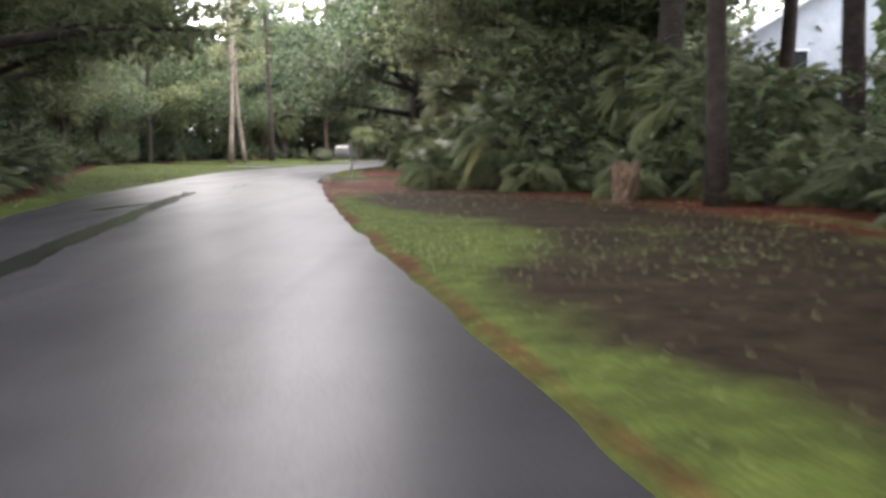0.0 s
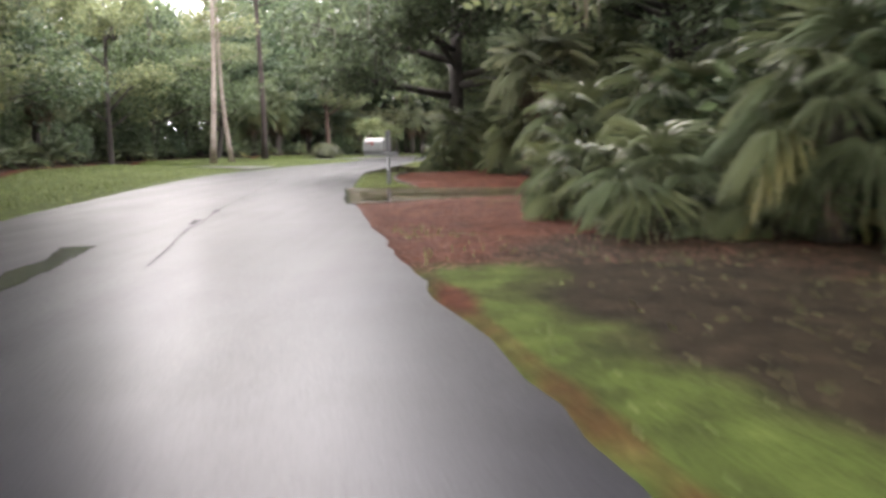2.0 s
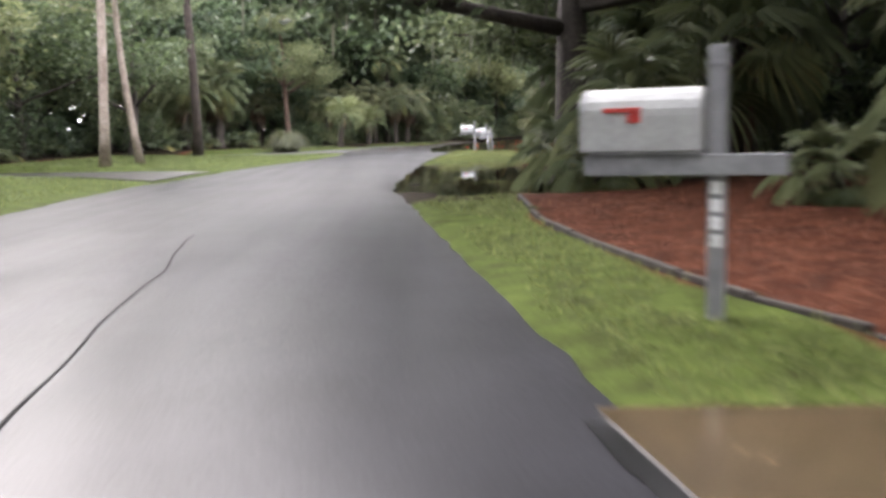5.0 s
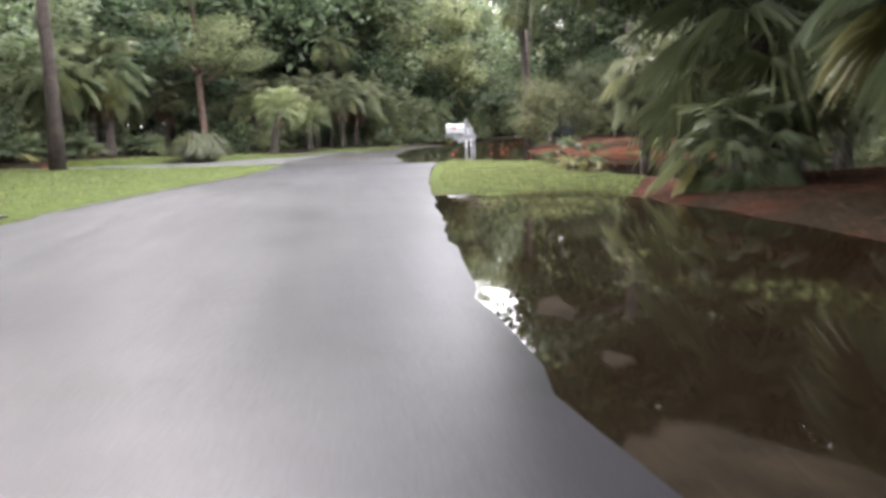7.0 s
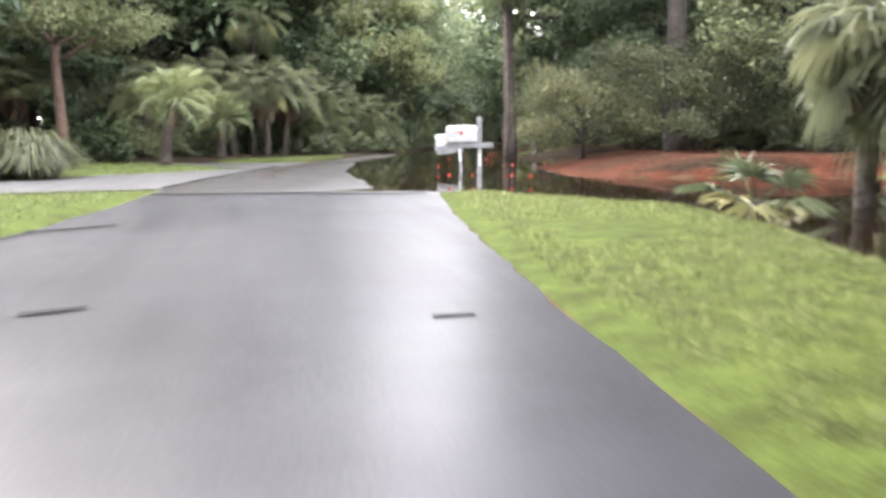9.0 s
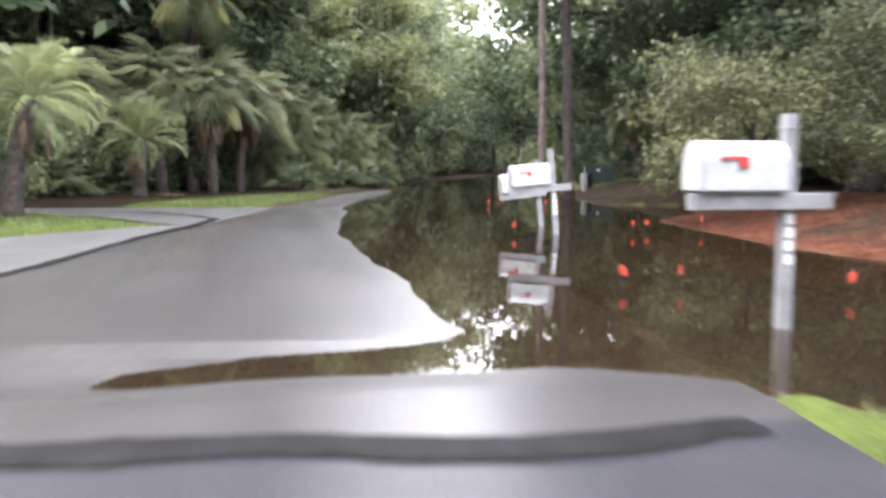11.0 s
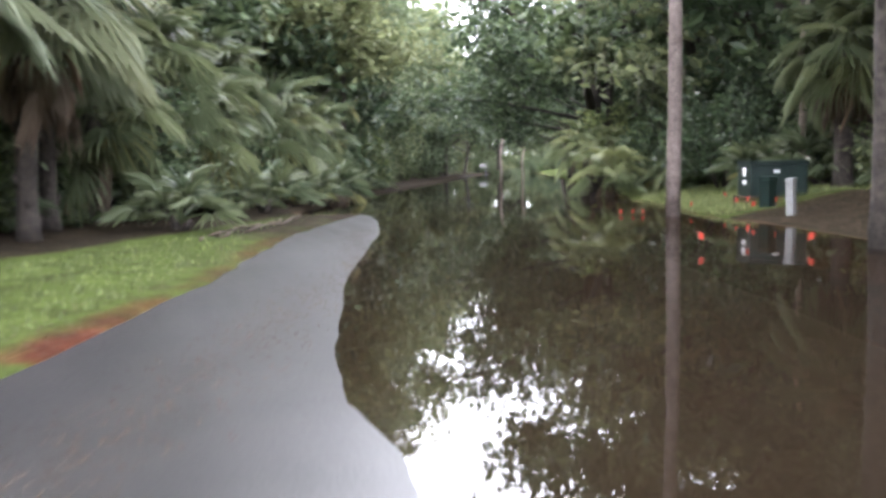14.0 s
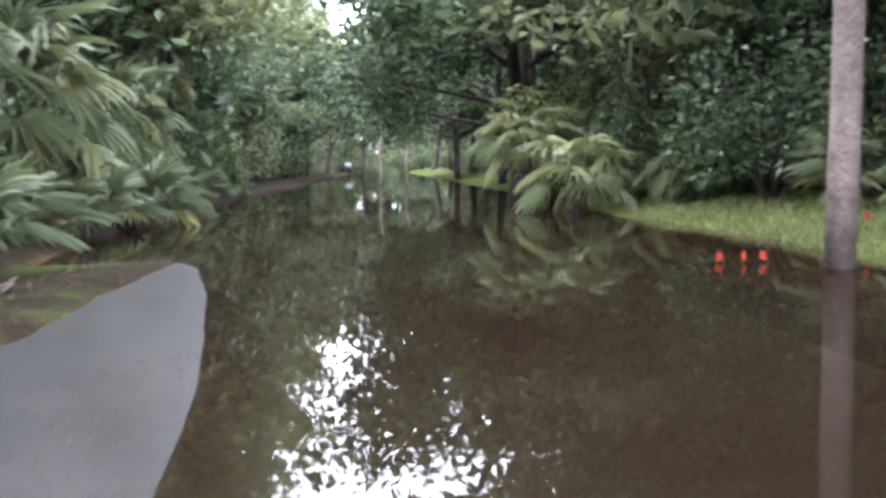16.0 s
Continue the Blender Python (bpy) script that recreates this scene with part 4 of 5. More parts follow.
OAKS = Nursery([lambda m: broad_tree(m, 1, 14, 5.0, 2.6, 11, 38, 0.38, 1.25), lambda m: broad_tree(m, 2, 12, 4.2, 2.0, 10, 38, 0.36, 1.2, DARK_LEAF), lambda m: broad_tree(m, 3, 16, 4.6, 3.6, 11, 38, 0.39, 1.3), lambda m: broad_tree(m, 4, 11, 4.4, 1.8, 10, 38, 0.36, 1.2, OAK_LEAF, moss=2, label="live oak with moss hanging from its limbs"), lambda m: broad_tree(m, 8, 14, 4.4, 2.4, 11, 38, 0.38, 1.25, LIGHT_LEAF, "tall light-green broad-leaved tree", 0.2, name="broadleaf_tree")], (0.8, 1.1, 0.8, 0.85, 0.82))
# kind 4: high crown on a tall trunk, added to block the sky overhead
BIG = Nursery([lambda m: broad_tree(m, 5, 11, 8.0, 3.1, 13, 120, 0.3, 1.4, OAK_LEAF, "spreading live oak with long mossy limbs", 0.36, 3, 0.3), lambda m: broad_tree(m, 6, 12, 7.0, 3.4, 13, 110, 0.3, 1.4, DARK_LEAF, "spreading dark live oak", 0.34, 2, 0.4), lambda m: broad_tree(m, 7, 13, 7.5, 3.8, 14, 110, 0.3, 1.4, OAK_LEAF, "spreading live oak with heavy limbs", 0.38, 1, 0.4), lambda m: broad_tree(m, 9, 12, 6.6, 2.0, 14, 110, 0.3, 1.9, DARK_LEAF, "broad dense dark-leaved oak", 0.17, 0, 0.45), lambda m: broad_tree(m, 10, 14, 6.6, 5.8, 13, 76, 0.41, 1.6, DARK_LEAF, "tall live oak added for shade, its high canopy partly out of view", 0.3, 1, 0.4), lambda m: broad_tree(m, 15, 13, 5.6, 3.5, 13, 90, 0.36, 1.6, LIGHT_LEAF, "tall broad-leaved tree beyond the flood, leaves paled to imitate haze", 0.22, 0, 0.45, "broadleaf_tree")], (0.95, 0.85, 0.85, 1.0, 0.95, 1.0))
SMALL = Nursery([lambda m: broad_tree(m, 11, 6.5, 2.5, 1.2, 8, 34, 0.28, 0.85, DARK_LEAF, "small dark understory tree", 0.09, name="understory_tree"), lambda m: broad_tree(m, 12, 7.5, 2.4, 1.5, 8, 34, 0.28, 0.9, OAK_LEAF, "small green understory tree", 0.09, name="understory_tree"), lambda m: broad_tree(m, 13, 5.5, 2.6, 0.9, 8, 34, 0.27, 0.85, LIGHT_LEAF, "small light-green understory tree", 0.08, name="understory_tree")], (1, 0.8, 0.8))
PINES = Nursery([lambda m: pine(m, 21, 21, 0.2, 10), lambda m: pine(m, 22, 18, 0.16, 8), lambda m: pine(m, 23, 23, 0.23, 12)], (0.8, 0.72, 0.78))
SHRUBS = Nursery([lambda m: shrub(m, 31, per=45, size=0.17), lambda m: shrub(m, 32, 1.6, 1.2, 45, 0.16, OAK_LEAF), lambda m: shrub(m, 33, 2.8, 1.4, 48, 0.18, DARK_LEAF), lambda m: shrub(m, 34, 1.1, 0.9, 55, 0.11, LIGHT_LEAF, "low light-green shrub at the edge of the wood")], (0.95, 0.9, 0.87, 0.87))
SABALS = Nursery([lambda m: sabal(m, 41, 2.6, 0.0, 34, 20, r=0.15), lambda m: sabal(m, 42, 3.4, 0.3, 32, 20, r=0.15), lambda m: sabal(m, 43, 1.5, 0.1, 34, 7, 2), lambda m: sabal(m, 44, 0.7, 0.1, 28, 3, 2, label="low young cabbage palm with arching green fans"), lambda m: sabal(m, 45, 5.6, 0.2, 26, 5, 1), lambda m: sabal(m, 46, 2.75, 0.1, 54, 8, 1, 1.0, "cabbage palm hung with long grey-green fans over the flood", 0.115, "sabal_pale", 1.1), lambda m: sabal(m, 47, 3.0, 0.15, 32, 18, 1, 1.12, "cabbage palm with hanging green fans above a brown skirt", 0.115, "sabal_spread", 0.25, -24)], (1.1, 0.9, 1.1, 0.9, 0.95, 1.0, 1.0))
PALMETTOS = Nursery([lambda m: palmetto(m, 51, 15, 1), lambda m: palmetto(m, 52, 13, 0, 1.15), lambda m: palmetto(m, 53, 16, 2, 1.3)], (1.15, 0.92, 0.93))
MYRTLES = Nursery([lambda m: broad_tree(m, 71, 3.4, 2.4, 0.45, 12, 90, 0.11, 0.7, MYRTLE_LEAF, "low broad shrub-tree with yellow-green leaves", 0.07, 0, 0.7, "flowering_shrub", "shrubs on the mulch bank"), lambda m: broad_tree(m, 72, 3.7, 2.6, 0.5, 12, 90, 0.11, 0.72, OLIVE_LEAF, "low broad shrub-tree with fine green leaves", 0.07, 0, 0.7, "flowering_shrub", "shrubs on the mulch bank")], (0.95, 1))

# ---------------------------------------------------------------- trees and palms with places of their own
# kind 4 oaks are added to shade road and lawn; many crowns stay unseen
for k, a, b, t, s in ((4, 3.4, 29.0, 290, 1.3), (4, 6.0, 36.0, 50, 1.0), (4, 1.8, 43.5, 150, 1.0), (4, 1.6, 50.0, 250, 1.0), (4, 1.2, 54.5, 330, 0.9), (3, -21.5, 83.0, 15, 1.3), (3, -27.0, 76.0, 75, 1.3), (3, -17.5, 97.0, 135, 1.25), (0, 2.2, 60.2, 200, 1.12), (0, -1.9, 49.0, 200, 0.98), (2, 4.2, 39.5, 140, 0.85), (0, 3.2, 27.2, 250, 0.8), (2, -12.5, 27.0, 60, 0.8), (0, -20.0, 40.0, 300, 0.85), (4, -9.6, 9.0, 30, 1.0), (4, -10.4, 18.5, 130, 1.0), (0, -11.2, 22.5, 10, 1.05), (3, -13.0, 97.5, 40, 1.8), (5, -9.0, 102.0, 90, 1.6), (4, 5.6, 11.0, 210, 0.95), (4, 4.6, 20.5, 100, 0.95), (4, 6.2, 2.0, 20, 1.0), (4, -8.0, 0.0, 80, 1.0), (4, 6.5, -8.0, 160, 1.0), (4, -6.5, -10.0, 240, 1.0), (1, 10.5, 91.0, 20, 0.8), (2, 10.5, 80.0, 170, 0.75),
                      (1, 11.8, 95.4, 40, 0.85), (4, 7.6, 84.5, 10, 1.2), (4, 10.5, 92.5, 200, 1.2), (4, 11.5, 101.0, 120, 1.15), (5, 0.6, 118.0, 70, 0.95), (5, 5.6, 133.0, 20, 1.15), (5, 10.0, 143.0, 60, 1.35), (4, -7.5, 106.5, 170, 1.0), (3, -15.0, 101.0, 15, 1.5), (3, -23.0, 96.0, 75, 1.5), (3, -31.0, 88.0, 105, 1.5), (4, -14.2, 31.0, 200, 1.4), (4, -18.0, 41.0, 280, 1.2),
                      (2, 12.5, 72.0, 80, 0.75), (3, 18.5, 126.0, 10, 1.0), (3, 24.0, 140.0, 50, 1.0), (3, -22.0, 49.5, 20, 0.85), (3, -19.5, 66.5, 130, 0.85), (1, 2.5, 60.5, 75, 0.85), (1, 5.5, 53.5, 30, 0.85), (3, 29.0, 147.0, 100, 1.3), (3, 19.5, 160.0, 200, 1.3), (3, 15.5, 119.0, 20, 1.1)):
    BIG.put(k, spot(a, b, t, s))
pine(spot(-14.0, 59.4), 81, 17, 0.15, 6, "tall pale-trunked pine with thin light-green tufts", LIGHT_LEAF, PALE_BARK, 90, 1.7)
pine(spot(-13.75, 62.0, 180), 82, 12, 0.13, 4.5, "leaning pale-trunked pine with light-green tufts", LIGHT_LEAF, PALE_BARK, 90, 1.5, 0.9)
pine(spot(-13.9, 70.0), 83, 19, 0.2, 9, "tall dark-trunked pine at the edge of the lawn")
pine(spot(5.2, 127.5), 84, 13, 0.2, 3.5, "old pine with bare crooked branches", per=35, r=3.0)
pine(spot(4.5, 15.9), 79, 18, 0.16, 9, "tall dark-trunked pine at the edge of the wood")
pine(spot(8.0, 19.5), 85, 17, 0.24, 8)
pine(spot(10.5, 23.0), 86, 18, 0.2, 8)
pine(spot(9.0, 26.0), 87, 18, 0.22, 8)
pine(spot(12.5, 27.0), 88, 18, 0.18, 8)
broad_tree(spot(-12.1, 86.6), 89, 8.0, 2.9, 3.4, 9, 95, 0.17, 0.95, LIGHT_LEAF, "light-green tree on a bare reddish trunk", 0.17, up=0.6, name="light_green_tree", bark=RED_BARK)
sabal(spot(-6.4, 96.6), 90, 6.0, 0.2, 26, 5, 6, 1.1, "tall cabbage palm with a yellow-green crown", 0.14)
sabal(spot(4.35, 93.1), 91, 7.6, -0.3, 26, 8, 2, 1.1, "tall cabbage palm with a rough patterned trunk", 0.135)
for k, a, b, s in ((6, 0.5, 38.5, 1.0), (0, 2.5, 39.4, 1.05), (6, 1.4, 41.6, 1.0), (3, -0.5, 41.4, 0.60), (2, 0.1, 39.4, 0.85), (2, 1.5, 39.9, 0.85), (3, 2.7, 38.3, 0.80), (2, 2.2, 37.6, 0.75), (3, 0.7, 40.6, 0.80), (3, -0.9, 55.6, 0.90), (2, -1.7, 45.6, 0.85), (3, -2.4, 46.9, 0.95), (3, -1.0, 46.8, 0.95), (3, -2.2, 45.2, 0.7), (2, 0.5, 52.6, 1.40), (0, 1.8, 50.0, 1.25), (2, 0.6, 47.5, 1.40), (2, 0.4, 57.4, 1.40), (5, 2.06, 67.4, 1.08), (5, 2.95, 66.0, 1.1), (5, 3.7, 64.4, 1.1), (2, 5.6, 69.6, 1.2), (0, 5.6, 64.0, 1.2), (5, 4.2, 61.6, 1.1),
                   (3, 0.2, 23.8, 0.82), (2, 1.5, 22.6, 0.80), (3, -0.3, 25.8, 0.78), (3, 3.0, 21.6, 0.75), (2, 2.6, 24.6, 0.82), (0, 4.4, 20.6, 0.80), (3, 3.6, 18.6, 0.70), (2, -0.1, 27.6, 0.70), (3, 0.9, 24.8, 0.80), (3, 2.1, 21.6, 0.75), (2, 1.0, 26.2, 0.80), (3, 4.4, 19.2, 0.70), (2, 3.4, 22.4, 0.80), (3, 1.2, 23.2, 0.72), (3, -0.5, 27.0, 0.66), (3, 5.0, 17.6, 0.70), (2, 2.0, 23.8, 0.85), (3, 5.8, 16.0, 0.75), (2, 6.2, 18.0, 0.85), (3, 6.6, 14.4, 0.75),
                   (6, -9.6, 95.2, 1.0), (6, -11.4, 93.8, 0.95), (6, -12.9, 92.4, 1.0), (6, -14.6, 91.0, 0.95), (0, -16.6, 89.8, 1.15), (6, -8.3, 96.6, 1.05), (0, -15.4, 82.6, 1.25), (0, -16.8, 80.6, 1.2),
                   (6, -5.8, 95.6, 1.05), (6, -5.0, 97.4, 1.0), (6, -7.2, 95.4, 1.1), (6, -4.9, 99.2, 0.95), (2, -4.3, 100.8, 1.1), (0, -3.4, 102.4, 1.0), (2, -2.7, 103.6, 1.05), (0, -2.1, 105.6, 1.0), (2, -0.7, 107.8, 1.2), (1, 0.0, 110.4, 0.85), (2, 1.3, 113.0, 1.1), (0, 2.1, 116.2, 0.9),
                    (3, 11.2, 106.9, 1.0), (0, 9.8, 99.7, 1.00), (1, 11.4, 97.2, 0.95), (0, 10.2, 95.0, 1.05)):
    SABALS.put(k, spot(a, b, (a * 77 + b * 41) % 360, s))
for a, b, h, n in ((10.3, 111.7, 1.7, 22), (9.5, 108.6, 0.8, 14)):
    e = thing("palm_tree", spot(a, b, a * 40), "young cabbage palm with fresh light-green fans on the bank", "palm tree", "palms beside the road")
    pr = np.random.default_rng(int(b))
    part("trunk", mesh_of("trunk", *palm_trunk(pr, h, 0.13, 0.1), PALM_BARK, True), None, e, "rough grey-brown palm trunk")
    add_fronds(e, pr, "sabal_light", n, (0.1, 0, h), 75, -25, 1.1)
    add_fronds(e, pr, "dead", 3, (0.1, 0, h), -45, -75, 0.8, "dead brown frond")
feather_palm(spot(-8.9, 84.8, 0), 92, 2.0, 0.4, 26, 1.0)
feather_palm(spot(-7.6, 92.8, 10), 93, 1.5, 0.1, 26, 1.0)
feather_palm(spot(-10.3, 91.6, 60), 94, 1.9, 0.2, 26, 1.05)
for k, a, b, s in ((0, 3.5, 82.4, 0.95), (1, 7.6, 83.2, 1.0), (1, 8.0, 88.6, 1.0), (1, 8.4, 90.6, 1.0), (1, 9.5, 86.5, 1.02), (1, 5.4, 80.6, 0.9)):
    MYRTLES.put(k, spot(a, b, a * 50, s))
SMALL.put(0, spot(9.3, 27.6, 30, 0.6))
SMALL.put(1, spot(12.0, 27.4, 140, 0.6))
shrub(spot(11.6, 112.6), 95, 3.2, 1.3, 80, 0.2, YELLOW_LEAF, "tall shrub with yellow-green new leaves")
shrub(spot(11.6, 108.4), 96, 3.3, 2.0, 110, 0.17, DARK_LEAF, "broad dark glossy-leaved shrub")
shrub(spot(10.6, 104.8), 97, 3.2, 1.9, 110, 0.17, DARK_LEAF, "broad dark glossy-leaved shrub")
shrub(spot(5.6, 122.0), 98, 2.2, 0.7, 80, 0.3, YELLOW_LEAF, "upright yellow-green cane plant at the water's edge", "cane_plant", 0.35)
shrub(spot(4.6, 120.0), 99, 1.8, 0.7, 70, 0.25, LIGHT_LEAF, "upright light-green cane plant at the water's edge", "cane_plant", 0.3)

# ---------------------------------------------------------------- the wood on both sides
rng = np.random.default_rng(7)


def to_house(a, b):
    """The gap in the wood through which the house shows."""
    w = np.degrees(np.arctan2(np.asarray(a) - 0.7, np.asarray(b) - 2.7))
    return (w > 17.5) & (w < 24.5) & (np.asarray(b) > 8) & (np.asarray(b) < 41)


def clear_of(a, b, tall):
    """Keeps the drives, the house, the open bed and the view to the mulch bank free."""
    for poly, _ in DRIVES.values():
        if float(inside(poly, np.array(a), np.array(b))) < (0.4 if tall else 0.8):
            return False
    if 11 < a < 26 and 39 < b < 56:
        return False
    if tall and 6 < b < 41:
        along, aside = 0.355 * (a - 0.7) + 0.935 * (b - 2.7), abs(0.935 * (a - 0.7) - 0.355 * (b - 2.7))
        return aside > 0.063 * along + tall
    return True


LEFT_MIX = {5: (4, 0, 4, 3, 4, 2), 3: (2, 1, 2, 0)}


def rows(edge, sign, y0, y1, gap, back, jitter, nursery, low=0.85, high=1.2, tall=0.0):
    b = y0
    while b < y1:
        a = float(edge(b)) + sign * (back + rng.uniform(0, jitter))
        if clear_of(a, b, tall):
            if not tall and nursery is not PALMETTOS and to_house(a, b):
                b += gap * 0.5
                continue
            grow = (1.3 if b > 96 else 0.86 if sign < 0 else 0.8 if b > 60 else 1.0) if tall else 1.0
            kinds = range(len(nursery.makers))
            if sign < 0 and nursery in (OAKS, SMALL) and b < 100:
                kinds = LEFT_MIX[len(nursery.makers)]
            nursery.put(kinds[int(rng.integers(0, len(kinds)))], spot(a, b, rng.uniform(0, 360), grow * rng.uniform(low, high)))
        b += gap * rng.uniform(0.6, 1.4)


for edge, sign, y0, y1 in ((TREES_L, -1, 13, 130), (TREES_R, 1, 3, 132)):
    rows(edge, sign, y0, y1, 3.0, 0.5, 1.0, PALMETTOS)
    rows(edge, sign, y0, y1, 2.4, 0.9, 1.4, SHRUBS)
    rows(edge, sign, y0, y1, 9.0, 1.4, 2.0, SABALS, 0.9, 1.25)
    rows(edge, sign, y0, y1 + 40, 3.2, 2.6, 1.8, SHRUBS, 1.2, 1.8, 1.8)
    rows(edge, sign, y0, y1 + 40, 3.8, 3.4, 2.4, SMALL, tall=2.4)
    rows(edge, sign, y0 - 8, y1 + 45, 5.0, 5.0, 3.0, OAKS, 0.8, 1.1, 4.0)
    rows(edge, sign, y0, y1 + 20, 6.0, 7.0, 5.0, PINES, 0.8, 1.1, 1.0)
    rows(edge, sign, y0 - 15, y1 + 70, 7.5, 10.0, 4.0, OAKS, 1.0, 1.3, 4.5)
rows(EDGE_L, -1, 101, 124, 2.0, 1.4, 1.2, SHRUBS, 0.7, 1.0)
rows(EDGE_L, -1, 99, 124, 3.2, 0.5, 0.6, PALMETTOS, 0.8, 1.1)
for a, b in ((-9.4, 96.4), (-8.4, 97.8), (-7.4, 98.6), (-11.4, 94.8), (-12.8, 93.0), (-6.6, 100.2), (-5.8, 102.2), (-6.3, 97.2), (-7.9, 96.6)):
    SHRUBS.put(2, spot(a, b, a * 90, 1.1))
for a, b in ((7.0, 19.2), (8.2, 21.6), (9.6, 24.4)):
    SHRUBS.put(2, spot(a, b, a * 90, 1.0))
# tall trees that close the far water; the pale leaves of kind 4 imitate haze
for k, a, b, s in ((1, 13.4, 116.5, 1.3), (1, 12.8, 104.0, 1.15), (3, 13.0, 110.0, 1.25), (4, 1.4, 119.5, 1.2), (4, 6.0, 131.0, 1.0), (0, 9.5, 138.0, 1.1), (4, -19.5, 60.0, 0.95), (4, -17.8, 74.0, 1.0), (4, -22.0, 68.0, 1.05), (4, -24.0, 60.0, 1.05), (4, 13.5, 146.0, 1.1), (2, 18.0, 154.0, 1.1), (4, 23.5, 165.0, 1.1), (0, 30.5, 152.0, 1.1), (4, 36.0, 163.0, 1.1), (2, 41.0, 176.0, 1.2), (4, 33.0, 186.0, 1.2), (0, 39.0, 190.0, 1.2)):
    OAKS.put(k, spot(a, b, a * 70, s))
for k, a, b, s in ((0, 3.6, 118.5, 0.75), (1, 5.8, 130.5, 0.9), (2, 9.0, 140.0, 0.85), (1, 27.0, 190.0, 1.0), (0, 31.0, 195.0, 1.0)):
    PINES.put(k, spot(a, b, a * 70, s))
# far end, where the road turns out of sight
for _ in range(34):
    OAKS.put(int(rng.integers(0, 5)), spot(rng.uniform(8, 95), rng.uniform(198, 232), rng.uniform(0, 360), rng.uniform(1.3, 1.8)))
for _ in range(22):
    SMALL.put(int(rng.integers(0, 3)), spot(rng.uniform(10, 85), rng.uniform(192, 204), rng.uniform(0, 360), rng.uniform(0.9, 1.4)))
for _ in range(16):
    SHRUBS.put(int(rng.integers(0, 4)), spot(rng.uniform(20, 60), rng.uniform(186, 196), rng.uniform(0, 360), rng.uniform(0.9, 1.4)))
for a, b in ((29.8, 164.5), (31.0, 166.0), (26.5, 158.0), (33.5, 170.0), (23.0, 150.0)):
    SHRUBS.put(1, spot(a, b, a * 90, 0.9))


def thicket(name, count, edge, sign, near, far, y0, y1, top, size, mat, seed, label):
    r = np.random.default_rng(seed)
    b = r.uniform(y0, y1, count)
    a = edge(b) + sign * r.uniform(near, far, count)
    keep = ~to_house(a, b)
    a, b, count = a[keep], b[keep], int(keep.sum())
    hgt = top * r.beta(0.9, 1.4, count) * (0.8 + 0.3 * wave(a, b, 0.35))
    v, f = leaves(r, np.stack([a, b, hgt + 0.1], 1), size)
    tagged(new(name, mesh_of(name, v, f, mat)), label, "woodland", kind="stuff")


thicket("undergrowth", 9000, TREES_L, -1, 0.9, 3.4, 90, 112, 2.4, 0.3, DARK_LEAF, 65, "dark tangled undergrowth below the palms")
thicket("undergrowth", 7000, TREES_R, 1, 0.9, 3.6, 6, 30, 2.4, 0.28, DARK_LEAF, 66, "dark tangled undergrowth below the palms")
thicket("undergrowth", 7000, TREES_R, 1, 0.3, 3.6, 40, 60, 2.6, 0.28, DARK_LEAF, 67, "dark tangled undergrowth below the palms")
thicket("back_woods", 60000, TREES_L, -1, 10, 24, -10, 200, 11, 0.9, DARK_LEAF, 61, "dense dark woodland behind the roadside trees")
thicket("back_woods", 60000, TREES_R, 1, 12, 26, -10, 200, 10, 0.9, DARK_LEAF, 62, "dense dark woodland behind the roadside trees")
thicket("back_woods", 12000, line([(190, 14), (260, 50)]), 1, 0, 70, 194, 205, 4.5, 0.7, OAK_LEAF, 64, "dense shrubs at the far end of the road")
thicket("back_woods", 26000, line([(195, 0), (260, 40)]), 1, 0, 110, 206, 250, 10, 0.9, OAK_LEAF, 63, "dense woodland at the far end of the road")

# ---------------------------------------------------------------- mailboxes
def rounded_box(length, width, height, wall=0.0):
    """A mailbox body along x: flat floor, straight sides, rounded top."""
    prof = [(-width / 2, 0), (width / 2, 0), (width / 2, height - width / 2)]
    prof += [(width / 2 * math.cos(w), height - width / 2 + width / 2 * math.sin(w)) for w in np.linspace(0.25, math.pi - 0.25, 9)]
    prof += [(-width / 2, height - width / 2)]
    bm = bmesh.new()
    rings = [[bm.verts.new((x, a, c)) for a, c in prof] for x in (0, length)]
    n = len(prof)
    for k in range(n):
        bm.faces.new((rings[0][k], rings[0][(k + 1) % n], rings[1][(k + 1) % n], rings[1][k]))
    bm.faces.new(rings[0][::-1])
    bm.faces.new(rings[1])
    bmesh.ops.recalc_face_normals(bm, faces=bm.faces)
    bmesh.ops.bevel(bm, geom=[e for e in bm.edges if len({round(v.co.x, 4) for v in e.verts}) == 1], offset=0.008, segments=2, affect="EDGES")
    return bm


